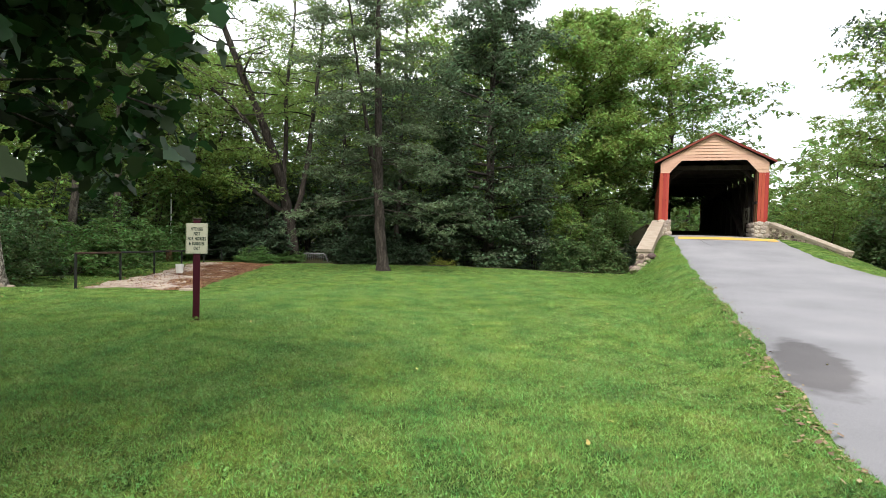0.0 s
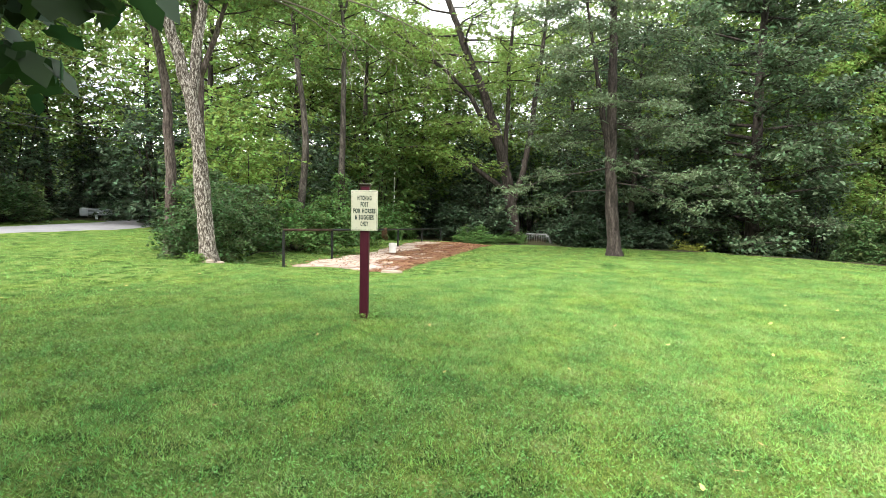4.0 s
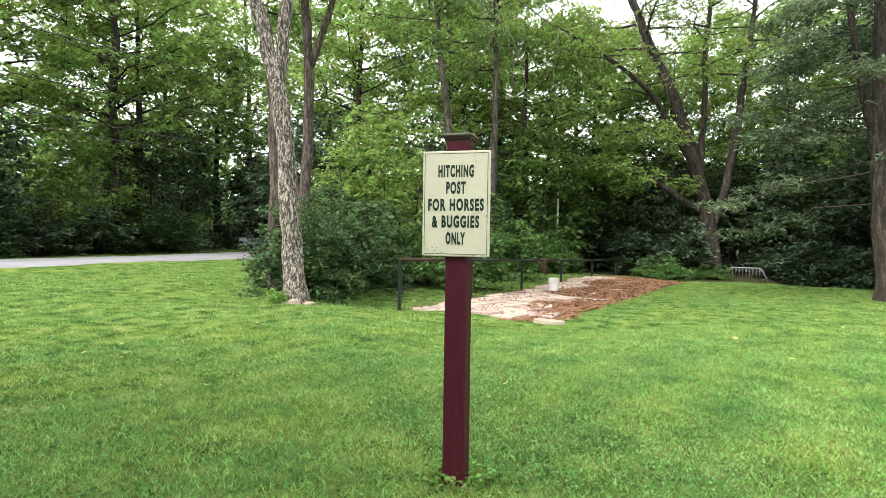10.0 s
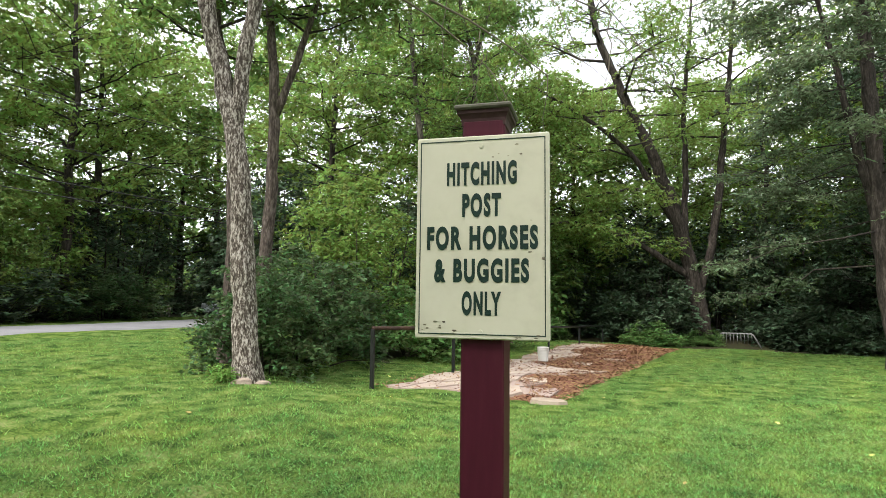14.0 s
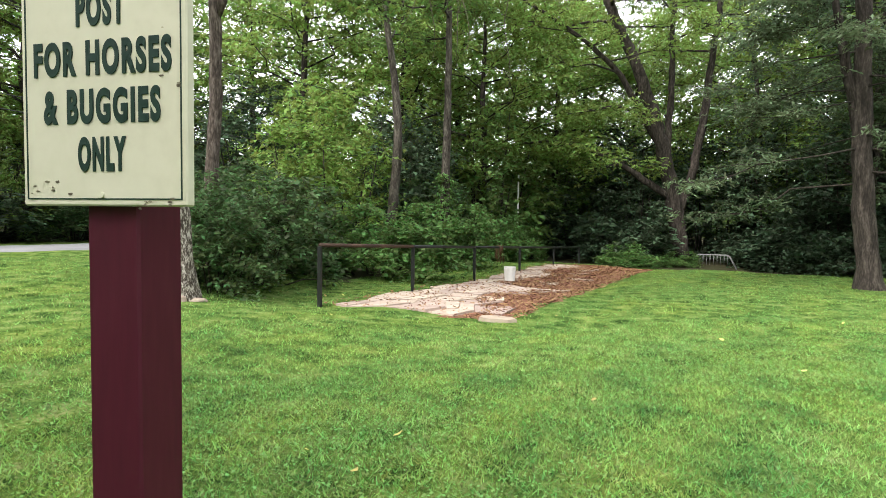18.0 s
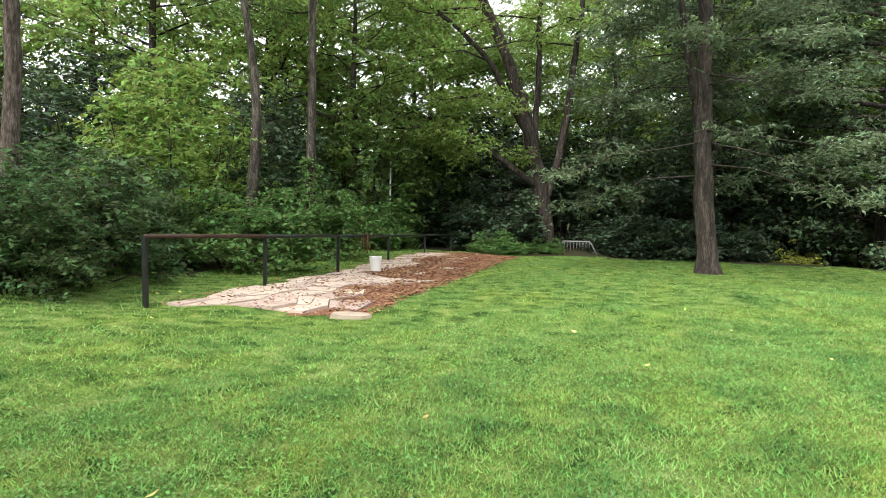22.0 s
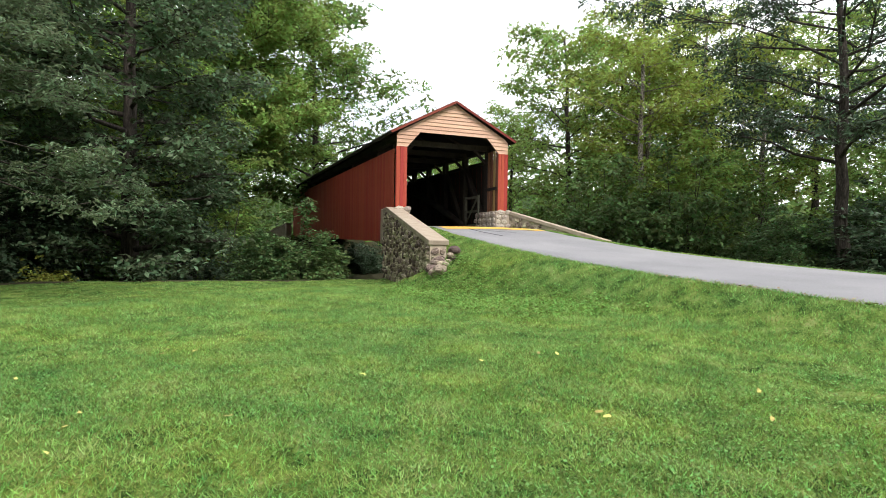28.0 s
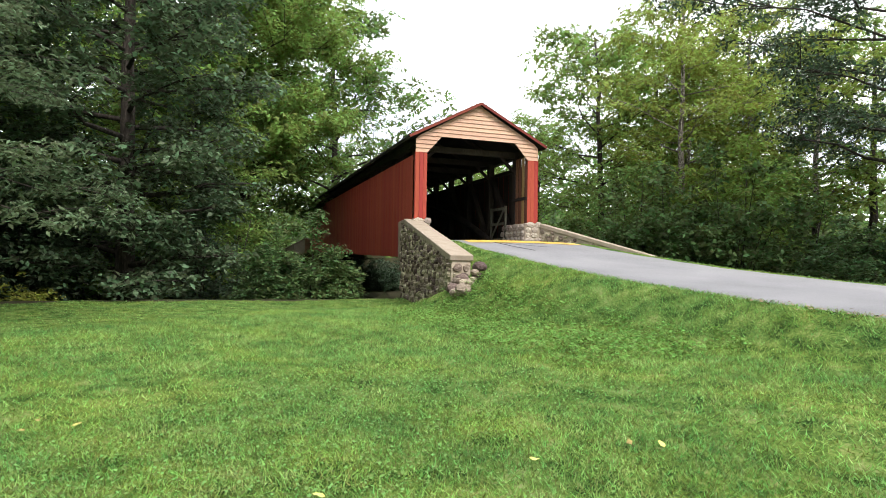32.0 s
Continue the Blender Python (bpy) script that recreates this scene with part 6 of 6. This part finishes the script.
def in_mulch(x, y):
    """The bed with a ragged rim, over which the grass grows."""
    return whole_bed(x + grng.normal(0, 0.11, len(x)), y + grng.normal(0, 0.11, len(x)))


nx_, ny_ = sow(760000, -5, 8.5, -10.5, 6.5, lambda x, y: near_walk(x, y, 3.8))
blades("grass", nx_, ny_, 0.034, 0.0082, M["blade"], "dense short mown green grass underfoot")
bx_, by_ = sow(640000, -9, 11, -10.5, 11, lambda x, y: near_walk(x, y, 6.5))
kk = ~((by_ > 7.3) & in_mulch(bx_, by_))
blades("grass", bx_[kk], by_[kk], 0.030, 0.0125, M["blade"], "short mown green grass of the lawn")
fx_, fy_ = sow(260000, -14, 22, -13, 24, lambda x, y: ~near_walk(x, y, 6.0))
kk = ~((fy_ > 7.3) & (fy_ < 22) & (fx_ < 2.6) & (fx_ > -4.2) & in_mulch(fx_, fy_))
blades("grass", fx_[kk], fy_[kk], 0.036, 0.016, M["blade"], "mown green grass farther across the lawn")
ex_, ey_ = sow(150000, 6, 18, -5, 12, lambda x, y: ~near_walk(x, y, 5.5))
blades("grass", ex_, ey_, 0.055, 0.011, M["blade"], "grass on the bank below the lane")
# clover
hx, hy = sow(300000, -8, 10, -10.5, 8, lambda x, y: near_walk(x, y, 5) & (np.sin(x * 1.1 + 2 * np.sin(y * 0.7)) + np.sin(y * 1.3 + x * 0.4) + grng.normal(0, 0.7, len(x)) > 0.1))
n = len(hx)
hp = np.stack([hx, hy, ground_z(hx, hy) + grng.uniform(0.015, 0.05, n)], -1)
a, sz = grng.uniform(0, 6.28, n), grng.uniform(0.005, 0.0115, n)
e1 = np.stack([np.cos(a) * sz, np.sin(a) * sz, grng.normal(0, 0.3, n) * sz], -1)
e2 = np.stack([-np.sin(a) * sz, np.cos(a) * sz, grng.normal(0, 0.3, n) * sz], -1)
solid("clover", quads("clover", np.stack([hp - e1, hp - e2, hp + e1, hp + e2], 1).reshape(-1, 3), M["clover"]), "low clover leaves among the grass", "clover", "stuff")


# ---- overhead cables and a pole in the wood ----
def cable(a, b, sag):
    pts = []
    for k in range(25):
        t = k / 24
        p = Vector(a).lerp(Vector(b), t)
        pts.append((p.x, p.y, p.z - sag * 4 * t * (1 - t)))
    V, Fc = tube_arrays([[(p, 0.014) for p in pts]], 5)
    solid("overhead_cable", mesh_of("overhead_cable", V, Fc, M["cable"], True), "thin dark overhead cable strung through the trees", "cable", group="overhead cables")


for z in (7.6, 6.2, 5.2, 4.8):
    cable((-19.0, 3.0, z), (4.5, 46.0, z - 1.2), 0.9)


# ---- bare twigs hanging from the forked tree ----
twig_rng = random.Random(40)
for k in range(16):
    x, y = -2.6 + twig_rng.uniform(0, 3.4), 8.4 + twig_rng.uniform(-1.2, 1.2)
    z = 6.2 + twig_rng.uniform(-0.6, 0.8)
    d = Vector((twig_rng.uniform(-0.6, 1.0), twig_rng.uniform(-0.4, 0.4), -0.25))
    p, pts = Vector((x, y, z)), []
    for q in range(9):
        pts.append((tuple(p), 0.011 * (1 - q / 10)))
        d = d + Vector((twig_rng.uniform(-0.35, 0.35), twig_rng.uniform(-0.3, 0.3), -0.16))
        p = p + d.normalized() * 0.27
    limb_start = Vector((-4.9, 5.8, 6.6))
    if k % 4 == 0:
        V, Fc = tube_arrays([[(tuple(limb_start.lerp(Vector((x, y, z)), q / 6) + Vector((0, 0, 0.5 * math.sin(math.pi * q / 6)))), 0.035 - 0.004 * q) for q in range(7)]], 6)
        child("bare_limb", mesh_of("bare_limb", V, Fc, M["twig"], True), forked, "pale bare limb").matrix_parent_inverse = forked.matrix_basis.inverted()
    V, Fc = tube_arrays([pts], 4)
    child("twig", mesh_of("twig", V, Fc, M["twig"], True), forked, "pale bare hanging twig").matrix_parent_inverse = forked.matrix_basis.inverted()

# ---- fallen leaves on the lawn ----
frng = random.Random(6)
leaf_shapes = []
for k in range(4):
    V = []
    for q in range(9):
        t = q / 8
        w = 0.016 * math.sin(math.pi * t) ** 0.7 * (1 + 0.2 * math.sin(9 * t + k))
        V += [(-w, (t - 0.5) * 0.062, 0.006 * math.sin(3 * t + k)), (0, (t - 0.5) * 0.062, 0.0), (w, (t - 0.5) * 0.062, 0.008 * math.cos(2 * t + k))]
    Fc = [f for q in range(8) for f in ((3 * q, 3 * q + 1, 3 * q + 4, 3 * q + 3), (3 * q + 1, 3 * q + 2, 3 * q + 5, 3 * q + 4))]
    leaf_shapes.append(mesh_of("fallen_leaf", V, Fc, M["fallen"], True))
for k in range(90):
    x, y = frng.uniform(-6, 9), frng.uniform(-9.5, 9)
    if in_bed(x, y):
        continue
    solid("fallen_leaf", leaf_shapes[k % 4], "yellowed fallen leaf lying on the grass", "leaf", group="fallen leaves",
          m=pose(x, y, gz(x, y) + 0.045, frng.uniform(-25, 25), frng.uniform(-25, 25), frng.uniform(0, 360)))

# ---- leaf litter along the edge of the lane ----
lrng = np.random.default_rng(31)
n = 700
lv = lrng.uniform(-31, -14, n)
lu = road_edges(lv)[0] + lrng.normal(-0.15, 0.09, n)
lx, ly = from_uv(lu, lv)
lz = np.maximum(ground_z(lx, ly), np.where(lu > road_edges(lv)[0], np.interp(lv, ROAD_V, ROAD_Z), -9)) + 0.012 + lrng.uniform(0, 0.02, n)
a, s = lrng.uniform(0, 6.28, n), lrng.uniform(0.008, 0.026, n)
e1 = np.stack([np.cos(a) * s * 1.6, np.sin(a) * s * 1.6, lrng.normal(0, 0.3, n) * s], -1)
e2 = np.stack([-np.sin(a) * s, np.cos(a) * s, lrng.normal(0, 0.3, n) * s], -1)
lp = np.stack([lx, ly, lz], -1)
solid("leaf_litter", quads("leaf_litter", np.stack([lp - e1, lp - e2, lp + e1, lp + e2], 1).reshape(-1, 3), M["litter"]), "brown leaf litter along the asphalt edge", "leaf litter", "stuff")

# ---- weeds on the bank by the wing wall ----
wrng = np.random.default_rng(12)
n = 900
wv = wrng.uniform(-15.0, -6.9, n)
wu = -2.6 - wrng.random(n) * 2.6
wx, wy = from_uv(wu, wv)
wz = ground_z(wx, wy) + wrng.uniform(0.0, 0.08, n)
solid("weeds", leaf_cloud(wrng, np.stack([wx, wy, wz], -1), 30, 0.26, 0.045, M["weed"], 0.1, 0.4, 0.7, "weeds"), "low leafy weeds covering the grassy bank", "weeds", "stuff")


# ---- ivy, a pale pole and a house among the far trees ----
irng = np.random.default_rng(23)
n = 130
ia, iz = irng.uniform(0, 6.28, n), 3.2 * irng.random(n) ** 1.3
ix, iy = -4.88 + 0.24 * np.cos(ia), 18.3 + 0.24 * np.sin(ia)
solid("ivy", leaf_cloud(irng, np.stack([ix, iy, gz(-4.88, 18.3) + iz], -1), 28, 0.13, 0.10, M["leaf_vine"], 0.5, 1.0, 0.7, "ivy"), "green ivy climbing a bare tree trunk", "ivy")
pole = thing("utility_pole", "thin pale utility pole standing in the wood", "pole", pose(-3.42, 24.6, gz(-3.42, 24.6)))
V, Fc = tube_arrays([[((0, 0, -0.3), 0.042), ((0, 0, 1.5), 0.040), ((0, 0, 3.7), 0.036)]], 10)
child("shaft", mesh_of("shaft", V, Fc, M["whitewall"], True), pole)

# ---- weeds at the foot of the sign post ----
trng = np.random.default_rng(61)
ta, tr_ = trng.uniform(0, 6.28, 22), 0.10 + 0.10 * trng.random(22)
solid("weed_tuft", leaf_cloud(trng, np.stack([tr_ * np.cos(ta), tr_ * np.sin(ta), gz(0, 0) + trng.uniform(0.01, 0.07, 22)], -1), 14, 0.06, 0.04, M["weed"], 0.0, 0.8, 0.5, "weed_tuft"), "low green weeds round the foot of the post", "weeds")

# ---- pale stones and weeds at the foot of the forked tree ----
for k, (x, y, w, d, h) in enumerate(((-5.10, 5.75, 0.16, 0.09, 0.075), (-4.92, 5.97, 0.15, 0.07, 0.045))):
    bm = bmesh.new()
    bmesh.ops.create_icosphere(bm, subdivisions=3, radius=1)
    for v in bm.verts:
        v.co += noise.noise_vector(v.co * 1.3 + Vector((k * 7, 0, 0))) * 0.22
        v.co = Vector((v.co.x * w, v.co.y * d, v.co.z * h))
    me = bpy.data.meshes.new("foot_stone")
    bm.to_mesh(me)
    bm.free()
    me.materials.append(M["cap"])
    stone_ = solid("foot_stone", me, "rounded pale stone half sunk beside the tree's foot", "stone", group="stones at the tree's foot")
    stone_.matrix_basis = pose(x, y, gz(x, y) + 0.005, 0, 0, 45)
ta, tr_ = trng.uniform(0, 6.28, 26), 0.2 * trng.random(26)
tx, ty = -5.34 + tr_ * np.cos(ta), 5.66 + tr_ * np.sin(ta)
solid("weed_tuft", leaf_cloud(trng, np.stack([tx, ty, ground_z(tx, ty) + trng.uniform(0.02, 0.2, 26)], -1), 21, 0.08, 0.09, M["weed"], 0.2, 0.9, 0.25, "weed_tuft"), "tuft of long-leaved green weeds at the tree's foot", "weeds")
